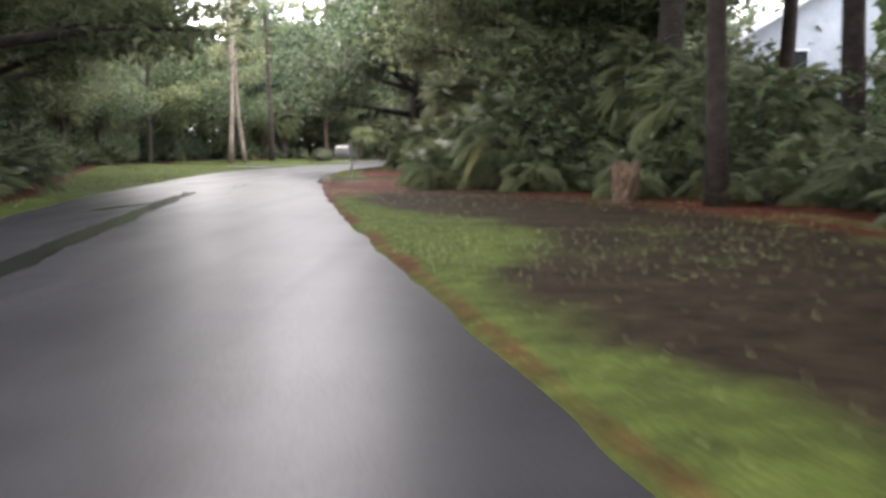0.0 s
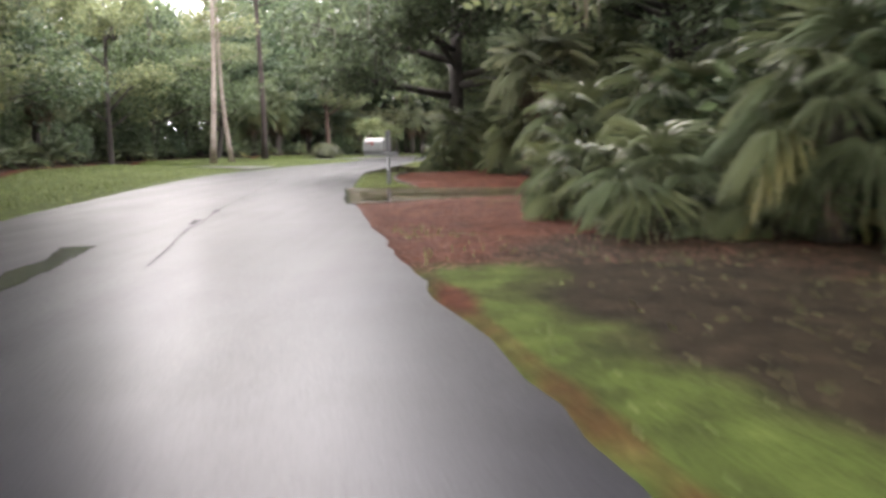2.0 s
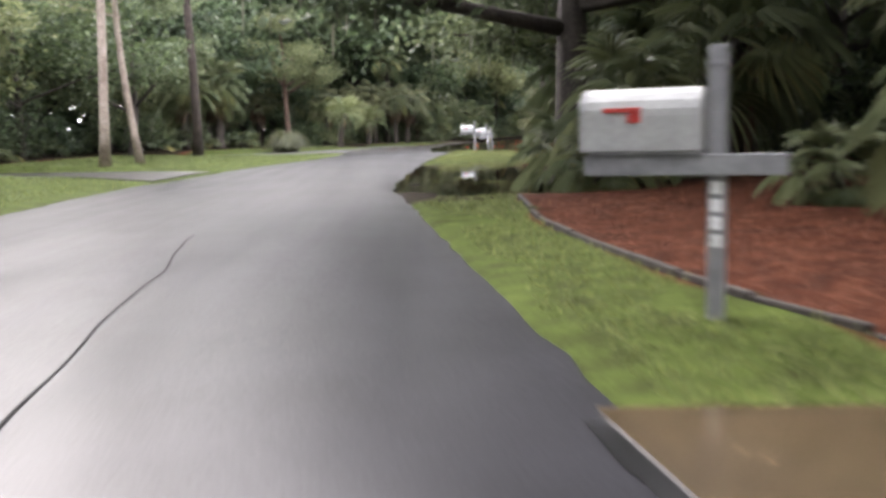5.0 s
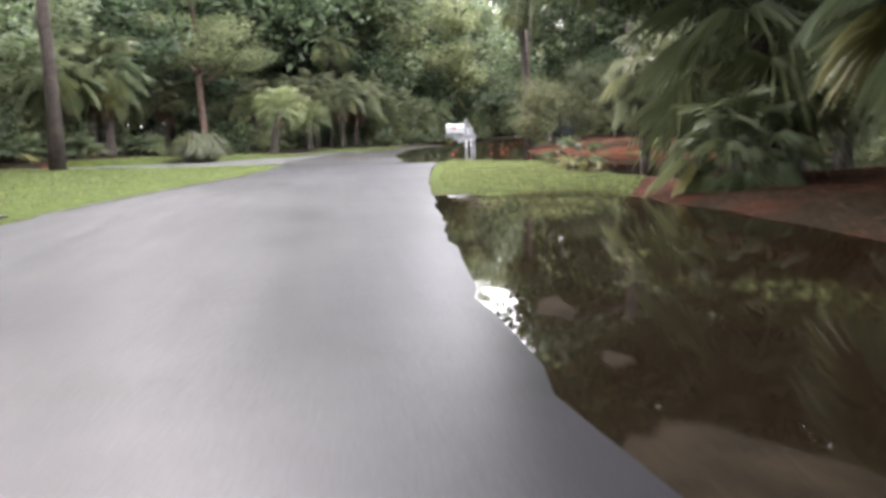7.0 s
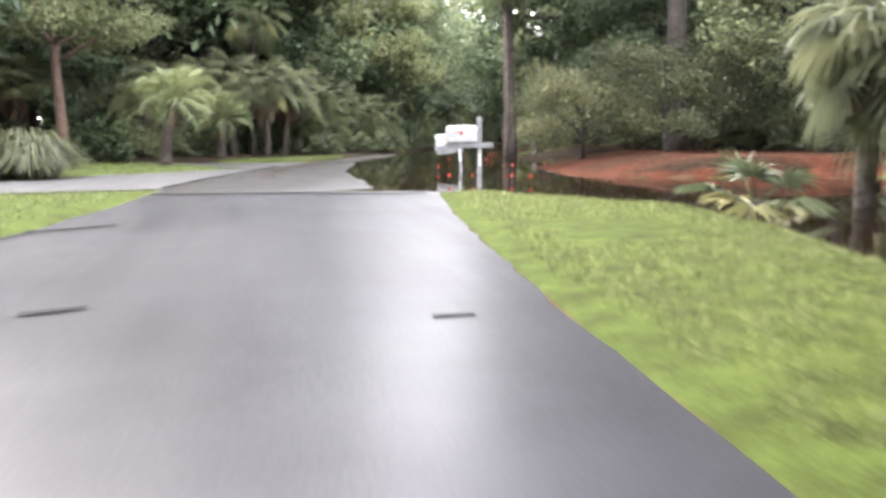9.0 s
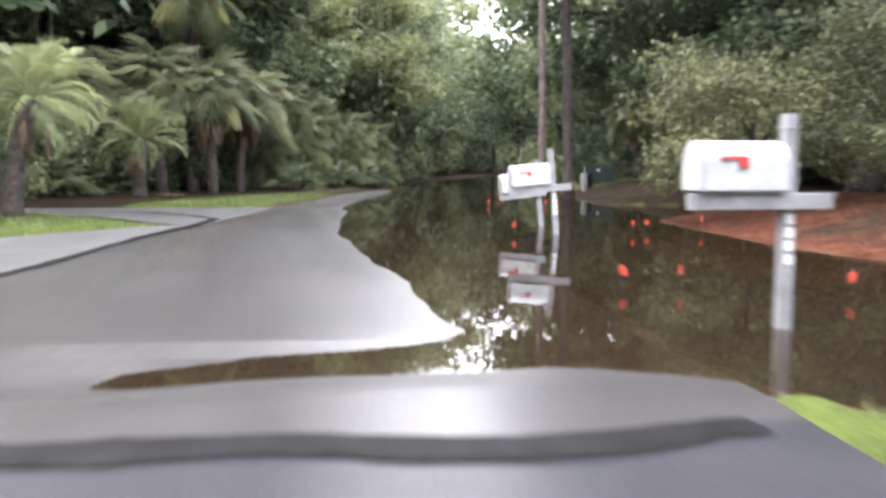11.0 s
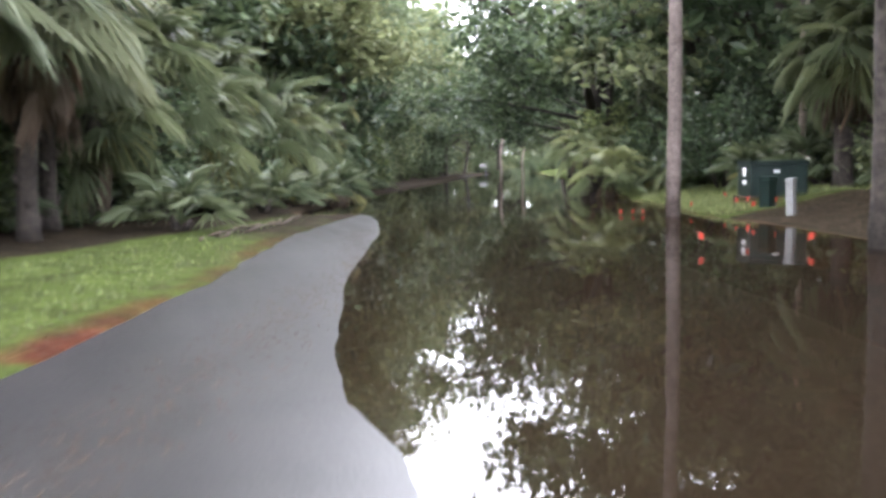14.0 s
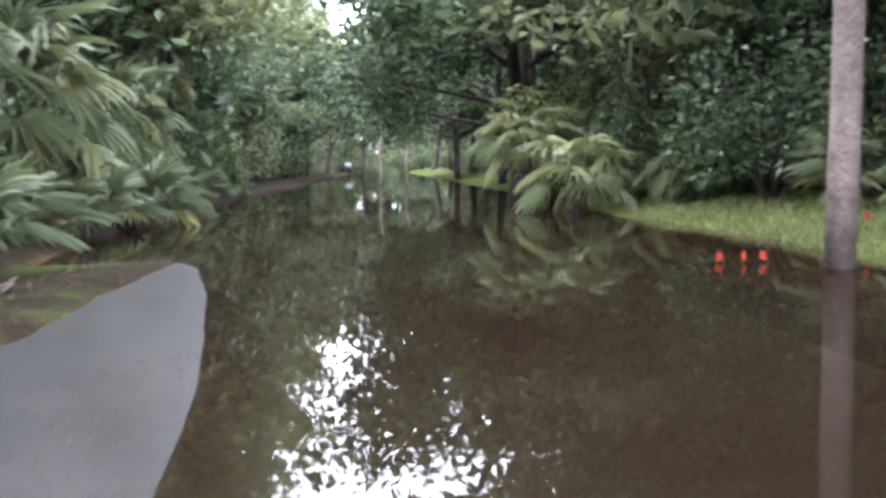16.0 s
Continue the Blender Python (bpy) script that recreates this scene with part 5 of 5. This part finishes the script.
def mailbox(m, label, metal, post_h=1.36, floor=0.86, foot=-0.4, arm_tail=0.3, bars=True, arm=0.95):
    """x points from the road to the post; the post stands at the origin."""
    e = thing("mailbox", m, label, "mailbox", "mailboxes beside the road")
    p = part("post", boxed(-0.04, 0.04, -0.04, 0.04, foot, post_h, 0.006), GREY_WOOD, e, "square grey wooden post")
    part("cap", boxed(-0.045, 0.045, -0.045, 0.045, post_h - 0.1, post_h - 0.075, 0.004), GREY_WOOD, p)
    if bars:
        for k in range(4):
            z = floor - 0.16 - 0.085 * k
            part("number_bar", boxed(-0.026, 0.026, -0.0435, -0.0405, z - 0.03, z + 0.03, 0.001), BAR_WHITE, p, "white bar")
    part("arm", boxed(arm_tail - arm, arm_tail, -0.095, -0.0425, floor - 0.1, floor, 0.006), GREY_WOOD, e, "grey wooden cross arm")
    part("arm", boxed(-0.62, -0.045, 0.0425, 0.09, floor - 0.1, floor, 0.006), GREY_WOOD, e, "grey wooden cross arm")
    part("shelf", boxed(-0.6, -0.06, -0.12, 0.12, floor + 0.001, floor + 0.02, 0.003), GREY_WOOD, e, "thin grey board")
    body = part("body", rounded_box(0.56, 0.27, 0.3), metal, e)
    body.matrix_basis = pose(-0.62, 0, floor + 0.021)
    door = part("door", rounded_box(0.02, 0.285, 0.312), metal, e, "rounded front door")
    door.matrix_basis = pose(-0.641, 0, floor + 0.015)
    part("handle", boxed(-0.012, 0.0, -0.02, 0.02, 0.24, 0.275, 0.003), metal, door)
    fl = boxed(-0.52, -0.34, -0.148, -0.139, floor + 0.205, floor + 0.228, 0.002)
    box(fl, -0.4, -0.34, -0.148, -0.139, floor + 0.155, floor + 0.21, 0.002)
    part("flag", fl, RED_PLASTIC, e, "red signal flag")
    return e


mailbox(pose(-3.53, 36.45, 0.06, 0, 0, -26.0), "white metal mailbox on a grey wooden post in grass", GREY_METAL, 1.33, 0.82, arm_tail=0.32)
mailbox(pose(-1.9, 73.45, 0.0, 0, 0, -4.0), "white metal mailbox on a grey post standing in flood water", WHITE_METAL, 1.35, 0.86, arm_tail=0.26)
mailbox(pose(-0.58, 81.0, 0.0, 0, -4.8, -6.0), "white mailbox on a leaning grey post in flood water", WHITE_METAL, 1.26, 0.74, arm_tail=0.26)
mailbox(pose(-0.2, 82.72, 0.0, 0, -6.0, -6.0), "grey-white mailbox on a leaning grey post in flood water", GREY_METAL, 1.1, 0.6, arm_tail=0.12, bars=False, arm=0.8)
mailbox(pose(31.5, 175.0, 0.1, 0, 0, -25.0), "small white mailbox far down the road", WHITE_METAL, 1.2, 0.75, bars=False)


# ---------------------------------------------------------------- marker flags
def pin_flag(m):
    e = thing("marker_flag", m, "small orange marker flag on a thin wire", "flag", "orange marker flags along the water")
    part("wire", mesh_of("wire", *tube([(0, 0, -0.34), (0.004, 0, 0.0), (0, 0, 0.27)], [0.0022] * 3, 5), WIRE), None, e, "thin grey wire")
    v, f = [], []
    for i in range(6):
        s = i / 5
        for z in (0.185, 0.265):
            v.append((0.002 + 0.06 * s, 0.018 * math.sin(5 * s), z - 0.025 * s * s))
    for i in range(5):
        f.append((2 * i, 2 * i + 2, 2 * i + 3, 2 * i + 1))
    fm = mesh_of("flag", v, f, ORANGE_FLAG)
    bm = bmesh.new()
    bm.from_mesh(fm)
    bmesh.ops.solidify(bm, geom=bm.faces[:], thickness=0.003)
    part("flag", bm, ORANGE_FLAG, e, "orange plastic flag")
    return e


flag = None
for k, (a, b) in enumerate(((-2.1, 75.4), (-1.6, 75.3), (-0.8, 75.0), (-0.5, 74.6), (0.6, 80.9), (0.9, 81.1), (1.9, 81.1), (-1.2, 81.0), (0.9, 89.5), (1.2, 89.5), (2.1, 89.0), (2.2, 88.2), (5.32, 100.6), (5.48, 100.5), (5.62, 100.42), (2.5, 94.0), (3.7, 94.7), (3.6, 93.4),
                             (6.8, 100.5), (8.0, 101.1), (7.1, 99.5), (7.25, 99.3), (6.7, 98.4), (7.2, 98.5))):
    m = pose(a, b, max(0.0, gz(a, b) + 0.03) - (0.15 if k in (12, 13, 14) else 0.1 if k in (8, 9, 10, 11) else 0.07), 0, 0, (k * 73) % 360) @ pose(0, 0, 0, (k * 37) % 11 - 5, (k * 53) % 13 - 6, 0)
    flag = copy_thing(flag, m) if flag else pin_flag(m)


# ---------------------------------------------------------------- utility things on the bank
e = thing("utility_pole", pose(5.88, 99.75, -0.05, 0, 0, 0), "tall weathered wooden utility pole at the water's edge", "utility pole")
part("shaft", mesh_of("shaft", *tube([(0.03 * math.sin(6 * s), 0, 11 * s) for s in np.linspace(0, 1, 14)], [0.137 - 0.03 * s for s in np.linspace(0, 1, 14)], 14), POLE_WOOD, True), None, e)

e = thing("transformer_box", pose(8.25, 99.9, gz(8.25, 99.9) - 0.02, 0, 0, -20), "dark green metal transformer cabinet on the mulch bank", "transformer")
part("pad", boxed(-0.62, 0.62, -0.5, 0.5, -0.1, 0.06, 0.01), CONCRETE, e, "concrete pad")
part("cabinet", boxed(-0.55, 0.55, -0.42, 0.42, 0.061, 0.68, 0.015), GREEN_METAL, e)
lid = boxed(-0.57, 0.57, -0.45, 0.44, 0.681, 0.76, 0.015)
part("lid", lid, GREEN_METAL, e)
part("door", boxed(-0.5, 0.5, -0.432, -0.421, 0.12, 0.66, 0.006), GREEN_METAL, e)
part("label_plate", boxed(-0.5595, -0.551, -0.12, 0.06, 0.45, 0.62, 0.001), PAINT_TRIM, e, "white warning label")
part("label_plate", boxed(-0.5595, -0.551, -0.16, 0.08, 0.3, 0.38, 0.001), PAINT_TRIM, e, "white number label")
part("hinge", boxed(-0.12, 0.0, -0.44, -0.433, 0.52, 0.58, 0.001), PAINT_TRIM, e)

e = thing("cable_pedestal", pose(7.4, 98.95, gz(7.4, 98.95) - 0.02, 0, 0, 15), "small dark green cable pedestal beside the cabinet", "pedestal")
part("body", boxed(-0.11, 0.11, -0.11, 0.11, -0.1, 0.52, 0.015), GREEN_METAL, e)
part("cap", boxed(-0.12, 0.12, -0.12, 0.12, 0.521, 0.58, 0.015), GREEN_METAL, e)

e = thing("marker_post", pose(6.64, 97.4, gz(6.64, 97.4) - 0.05, 0, -5, 30), "short pale grey marker post leaning on the bank", "post")
part("body", boxed(-0.085, 0.085, -0.06, 0.06, -0.2, 0.62, 0.012), GREY_METAL, e)
part("cap", boxed(-0.095, 0.095, -0.07, 0.07, 0.621, 0.66, 0.01), GREY_METAL, e)

for a, b, h in ((9.77, 100.9, 4.2), (16.6, 134.5, 3.2), (17.6, 133.6, 2.6)):
    e = thing("bare_trunk", spot(a, b), "slender pale bare tree trunk", "tree trunk")
    part("trunk", mesh_of("trunk", *tube([(0, 0, 0), (0.06, 0, h * 0.4), (0.02, 0.05, h * 0.7), (0.15, 0, h)], [0.09, 0.075, 0.065, 0.04], 9), PALE_BARK, True), None, e)

# stump, logs and fallen fronds
e = thing("palm_stump", spot(3.27, 17.2), "broken tan palm stump at the edge of the wood", "stump")
v, f = tube([(0, 0, -0.1), (0.02, 0, 0.2), (0.05, 0, 0.42), (0.07, 0.02, 0.55)], [0.19, 0.16, 0.14, 0.1], 11)
part("trunk", mesh_of("trunk", v, f, STUMP_WOOD, True), None, e)
sr = np.random.default_rng(15)
pieces = []
for k in range(22):
    w, z = k * 2.4, 0.1 + 0.5 * k / 22
    o = Vector((math.cos(w), math.sin(w), 0))
    pieces.append(tube([o * 0.14 + Vector((0.05 * z, 0, z)), o * 0.2 + Vector((0.05, 0, z + 0.12)), o * sr.uniform(0.16, 0.26) + Vector((0.05, 0, z + sr.uniform(0.18, 0.34)))], [0.04, 0.03, 0.008], 5))
part("splintered_bark", mesh_of("splintered_bark", *merged(pieces), STUMP_WOOD), None, e, "splintered tan leaf bases")
lr = np.random.default_rng(5)
for k in range(15):
    s = k / 14
    a, b = -2.6 + 2.0 * s + lr.normal(0, 0.1), 97.2 + 4.6 * s + lr.normal(0, 0.1)
    ln = lr.uniform(0.25, 0.6)
    e = thing("log", pose(a - 0.25, b, gz(a - 0.25, b) + 0.02, lr.uniform(-4, 4), 0, -22 + lr.normal(0, 14)), "rotten dark branch washed up along the road edge", "log", "washed-up branches")
    part("bark", mesh_of("bark", *tube([(0, -ln, 0), (0.03, -ln * 0.3, 0.02), (-0.02, ln * 0.4, 0.0), (0.01, ln, 0.01)], [0.012, 0.022, 0.018, 0.007], 7), LOG_WOOD, True), None, e)
for k in range(7):
    a, b = -7.7 + 0.2 * k, 93.9 - 0.1 * k
    e = thing("fallen_frond", pose(a, b, gz(a, b) + 0.07, lr.uniform(-6, 3), lr.uniform(-15, 15), lr.uniform(40, 130)), "dry tan palm frond fallen on the ground", "palm frond", "fallen fronds")
    part("blade", frond_meshes("dead")[k % 3], None, e)
# palmetto used as a stand-in for a cluster of broken palm fronds
palmetto(Matrix.Translation((-0.1, 66.6, -0.1)), 57, 5, 3, 0.95)

# edging of the mulch bed
e = thing("bed_edging", pose(0, 0, 0), "low dark timber edging round the mulch bed", "garden edging")
for k in range(12):
    y0 = 35.3 + 0.75 * k
    x0, x1 = float(BED(y0)), float(BED(y0 + 0.73))
    ang = math.degrees(math.atan2(x0 - x1, 0.73))
    ln = math.hypot(x1 - x0, 0.73)
    part("timber", boxed(-0.03, 0.03, 0, ln, -0.12, 0.045, 0.012), EDGING, e, "", pose(x0, y0, gz(x0, y0), 0, 0, ang))

# grass clump on the left lawn
e = thing("grass_clump", spot(-11.1, 77.9), "tall fountain of ornamental grass on the lawn", "ornamental grass")
gr = np.random.default_rng(8)
v, f = [], []
for k in range(1500):
    a, o = gr.uniform(0, 6.3), gr.uniform(0.1, 1.0) ** 0.6 * 1.3
    h = gr.uniform(0.7, 1.7) * (1 - 0.3 * o)
    d = np.array([math.cos(a), math.sin(a), 0])
    w = np.array([-d[1], d[0], 0]) * 0.012
    p = d * gr.uniform(0, 0.55)
    q, t = p + d * o * 0.45 + (0, 0, h * 0.85), p + d * o + (0, 0, max(0.08, h * (1 - 0.62 * o)))
    n = len(v)
    v += [p - w, p + w, q + w, q - w, t]
    f += [(n, n + 1, n + 2, n + 3), (n + 3, n + 2, n + 4)]
part("tuft", mesh_of("tuft", v, f, OLIVE_LEAF), None, e)

# ---------------------------------------------------------------- house behind the trees
e = thing("house", pose(12.5, 41.5, 0.3, 0, 0, -8), "pale stucco house with a grey gabled roof behind trees", "house")
bm = boxed(0, 9, 0, 11, -0.5, 5.4)
top = [bm.verts.new(c) for c in ((0, 0, 5.4), (9, 0, 5.4), (4.5, 0, 8.0), (0, 11, 5.4), (9, 11, 5.4), (4.5, 11, 8.0))]
for q in ((0, 1, 2), (5, 4, 3), (0, 2, 5, 3), (1, 4, 5, 2)):
    bm.faces.new([top[i] for i in q])
part("wall", bm, STUCCO, e)
for sgn in (-1, 1):
    bm = bmesh.new()
    c = [(4.5, -0.5, 8.1), (4.5, 11.5, 8.1), (4.5 + sgn * 5.1, 11.5, 5.15), (4.5 + sgn * 5.1, -0.5, 5.15)]
    lo = [bm.verts.new(p) for p in c]
    hi = [bm.verts.new((p[0], p[1], p[2] + 0.16)) for p in c]
    bm.faces.new(lo)
    bm.faces.new(hi[::-1])
    for i in range(4):
        bm.faces.new((lo[i], hi[i], hi[(i + 1) % 4], lo[(i + 1) % 4]))
    bmesh.ops.recalc_face_normals(bm, faces=bm.faces)
    part("roof", bm, ROOFING, e)
    part("fascia", boxed(0, 5.9, -0.06, 0.0, -0.1, 0.16), PAINT_TRIM, e, "white gable trim", Matrix.Translation((4.5, -0.52, 8.1)) @ pose(0, 0, 0, 0, 30 if sgn > 0 else 150, 0))
for wx, wz, ww, wh in ((1.2, 0.9, 1.4, 1.5), (5.8, 0.9, 1.8, 1.5), (1.4, 3.5, 1.3, 1.3), (5.9, 3.5, 1.3, 1.3)):
    w = part("window", boxed(wx, wx + ww, -0.06, 0.02, wz, wz + wh), DARK_GLASS, e, "dark window")
    part("frame", boxed(wx - 0.09, wx + ww + 0.09, -0.09, -0.061, wz - 0.09, wz, 0.01), PAINT_TRIM, w)
    part("frame", boxed(wx - 0.09, wx + ww + 0.09, -0.09, -0.061, wz + wh, wz + wh + 0.09, 0.01), PAINT_TRIM, w)
    part("mullion", boxed(wx + ww / 2 - 0.03, wx + ww / 2 + 0.03, -0.085, -0.061, wz, wz + wh), PAINT_TRIM, w)


# ---------------------------------------------------------------- grass, straw and leaves on the ground
def blades(name, count, x0, x1, y0, y1, test, height, width, mat, seed, label, flat=0.0, level=None):
    r = np.random.default_rng(seed)
    a, b = r.uniform(x0, x1, count), r.uniform(y0, y1, count)
    keep = test(a, b)
    a, b = a[keep], b[keep]
    z = (level or ground_z)(a, b)
    ok = z > np.where(b < 60, -0.045, -0.02)
    a, b, z = a[ok], b[ok], z[ok]
    n = len(a)
    ang = r.uniform(0, 6.283, n)
    h = height * r.uniform(0.5, 1.3, n) * (1 + 0.35 * wave(a, b, 1.1, 3.0))
    lean = np.stack([np.cos(ang), np.sin(ang)], 1) * (h * (0.4 + flat))[:, None]
    side = np.stack([-np.sin(ang), np.cos(ang)], 1) * width
    p = np.stack([a, b], 1)
    lift = h * (1 - 0.85 * min(1, flat))
    v = np.stack([np.column_stack([p - side, z - 0.005]), np.column_stack([p + side, z - 0.005]), np.column_stack([p + lean, z + lift])], 1).reshape(-1, 3)
    tagged(new(name, mesh_of(name, v, np.arange(3 * n).reshape(-1, 3), mat)), label, "grass" if flat < 0.5 else "ground litter", kind="stuff")


def lawn_right(a, b):
    d = a - ROAD_R(b)
    thin = np.sin(a * 913.7 + b * 377.1) > -0.96
    bare = (np.abs(d - 3.0 + 1.1 * wave(a, b, 0.4)) < 2.6) & (b < 24) & thin
    bare |= (b < 24) & (wave(a, b, 0.8, 2.2) > -0.1) & (np.sin(a * 213.7 + b * 577.1) > -0.85)
    bare |= (b > 44) & (b < 57.5 + 0.8 * wave(a, b, 0.9)) & (np.sin(a * 517.3 + b * 771.9) > 0.4)
    red = ((b > 22.0) & (b < 35) & ((wave(a, b, 0.9, 1.0) < 0.15) | (np.sin(a * 331.7 + b * 917.3) > -0.6))) | ((b > 44.5) & (b < 59) & (d < 0.55 + 0.3 * wave(a, b, 1.5)))
    bed = (b > 34.6) & (a > BED(b))
    drive = inside(DRIVES["driveway_concrete"][0], a, b) < 0
    return (d > 0.06 + 0.15 * (1 + wave(a, b, 2.0))) & (a < TREES_R(b) - 0.2) & ~bare & ~red & ~bed & ~drive & ((b < 57) | (a < SPIT(b) + 0.6)) & (wave(a, b, 1.3, 2.0) > -0.55)


def lawn_left(a, b):
    d = ROAD_L(b) - a
    drive = np.zeros(len(a), bool)
    for name in ("driveway_south_arm", "driveway_north_arm", "side_drive"):
        drive |= inside(DRIVES[name][0], a, b) < 0
    thin = (b > 96) & (np.sin(a * 731.3 + b * 219.7) > 0.0)
    return (d > 0.1 + 0.15 * (1 + wave(a, b, 2.0)) + 0.4 * step(95, 99, b)) & (a > EDGE_L(b) + 0.1) & ~drive & ~thin


blades("lawn_grass", 130000, -5, 7, 2, 34, lawn_right, 0.055, 0.006, GRASS_BLADE, 71, "short wet lawn grass beside the road")
blades("lawn_grass", 110000, -5.5, 1, 35, 73, lawn_right, 0.055, 0.006, GRASS_BLADE, 72, "short wet lawn grass beside the road")
blades("lawn_grass", 90000, -19, -4, 18, 83, lawn_left, 0.06, 0.009, GRASS_BLADE, 73, "short wet lawn grass beside the road")
blades("lawn_grass", 40000, -10, 2, 78, 107, lawn_left, 0.06, 0.007, GRASS_BLADE, 74, "short wet lawn grass beside the road")
blades("bank_grass", 40000, 6, 14, 99, 116, lambda a, b: (a > BANK(b) + 0.1) & (a < TREES_R(b) + 1.5), 0.09, 0.008, GRASS_BLADE, 75, "green grass on the bank of the flood")
blades("pine_straw", 60000, -4.5, 6, 14, 36, lambda a, b: (a > ROAD_R(b) + 0.02) & ((b > 21.5) | (a > TREES_R(b) - 1.6)) & (b < 33) & (inside(DRIVES["driveway_concrete"][0], a, b) > -0.3 * (1 + wave(a, b, 1.4))), 0.12, 0.003, STRAW_BLADE, 76, "red-brown pine straw on wet ground", 0.8)
blades("pine_straw", 45000, -4, 5, 34, 60, lambda a, b: a > BED(b), 0.12, 0.0035, STRAW_BLADE, 77, "red-brown pine straw on wet ground", 0.8)
blades("fallen_needles", 22000, 2, 9, 87, 100, lambda a, b: a > BANK(b) + 0.1, 0.1, 0.004, DEBRIS, 81, "dark brown wet needles on the bank", 0.8)
blades("pine_straw", 24000, 1, 9, 75, 87, lambda a, b: a > BANK(b) + 0.1, 0.12, 0.004, STRAW_BLADE, 78, "red-brown pine straw on wet ground", 0.8)
blades("pine_straw", 30000, -8, 2, 90, 106, lambda a, b: np.abs(ROAD_L(b) - a - 0.15) < 0.4, 0.1, 0.003, DEBRIS, 79, "red-brown pine straw on wet ground", 0.8)


def washed_up(a, b):
    """Debris that the water left along the old road's edge."""
    d = a - ROAD_L(b)
    return (d > 0.05) & (d < 1.7 + 0.5 * wave(a, b, 0.7)) & (np.abs(d - 0.9 - 0.5 * wave(b, b * 0, 0.5)) < 0.45 * np.random.default_rng(3).uniform(0, 1, len(a)) ** 2 + 0.06)


blades("road_debris", 110000, -8, 1, 77, 99, washed_up, 0.04, 0.004, DEBRIS, 80, "brown pine needles washed onto the old asphalt", 0.9, lambda a, b: road_z(a, b) + 0.004)
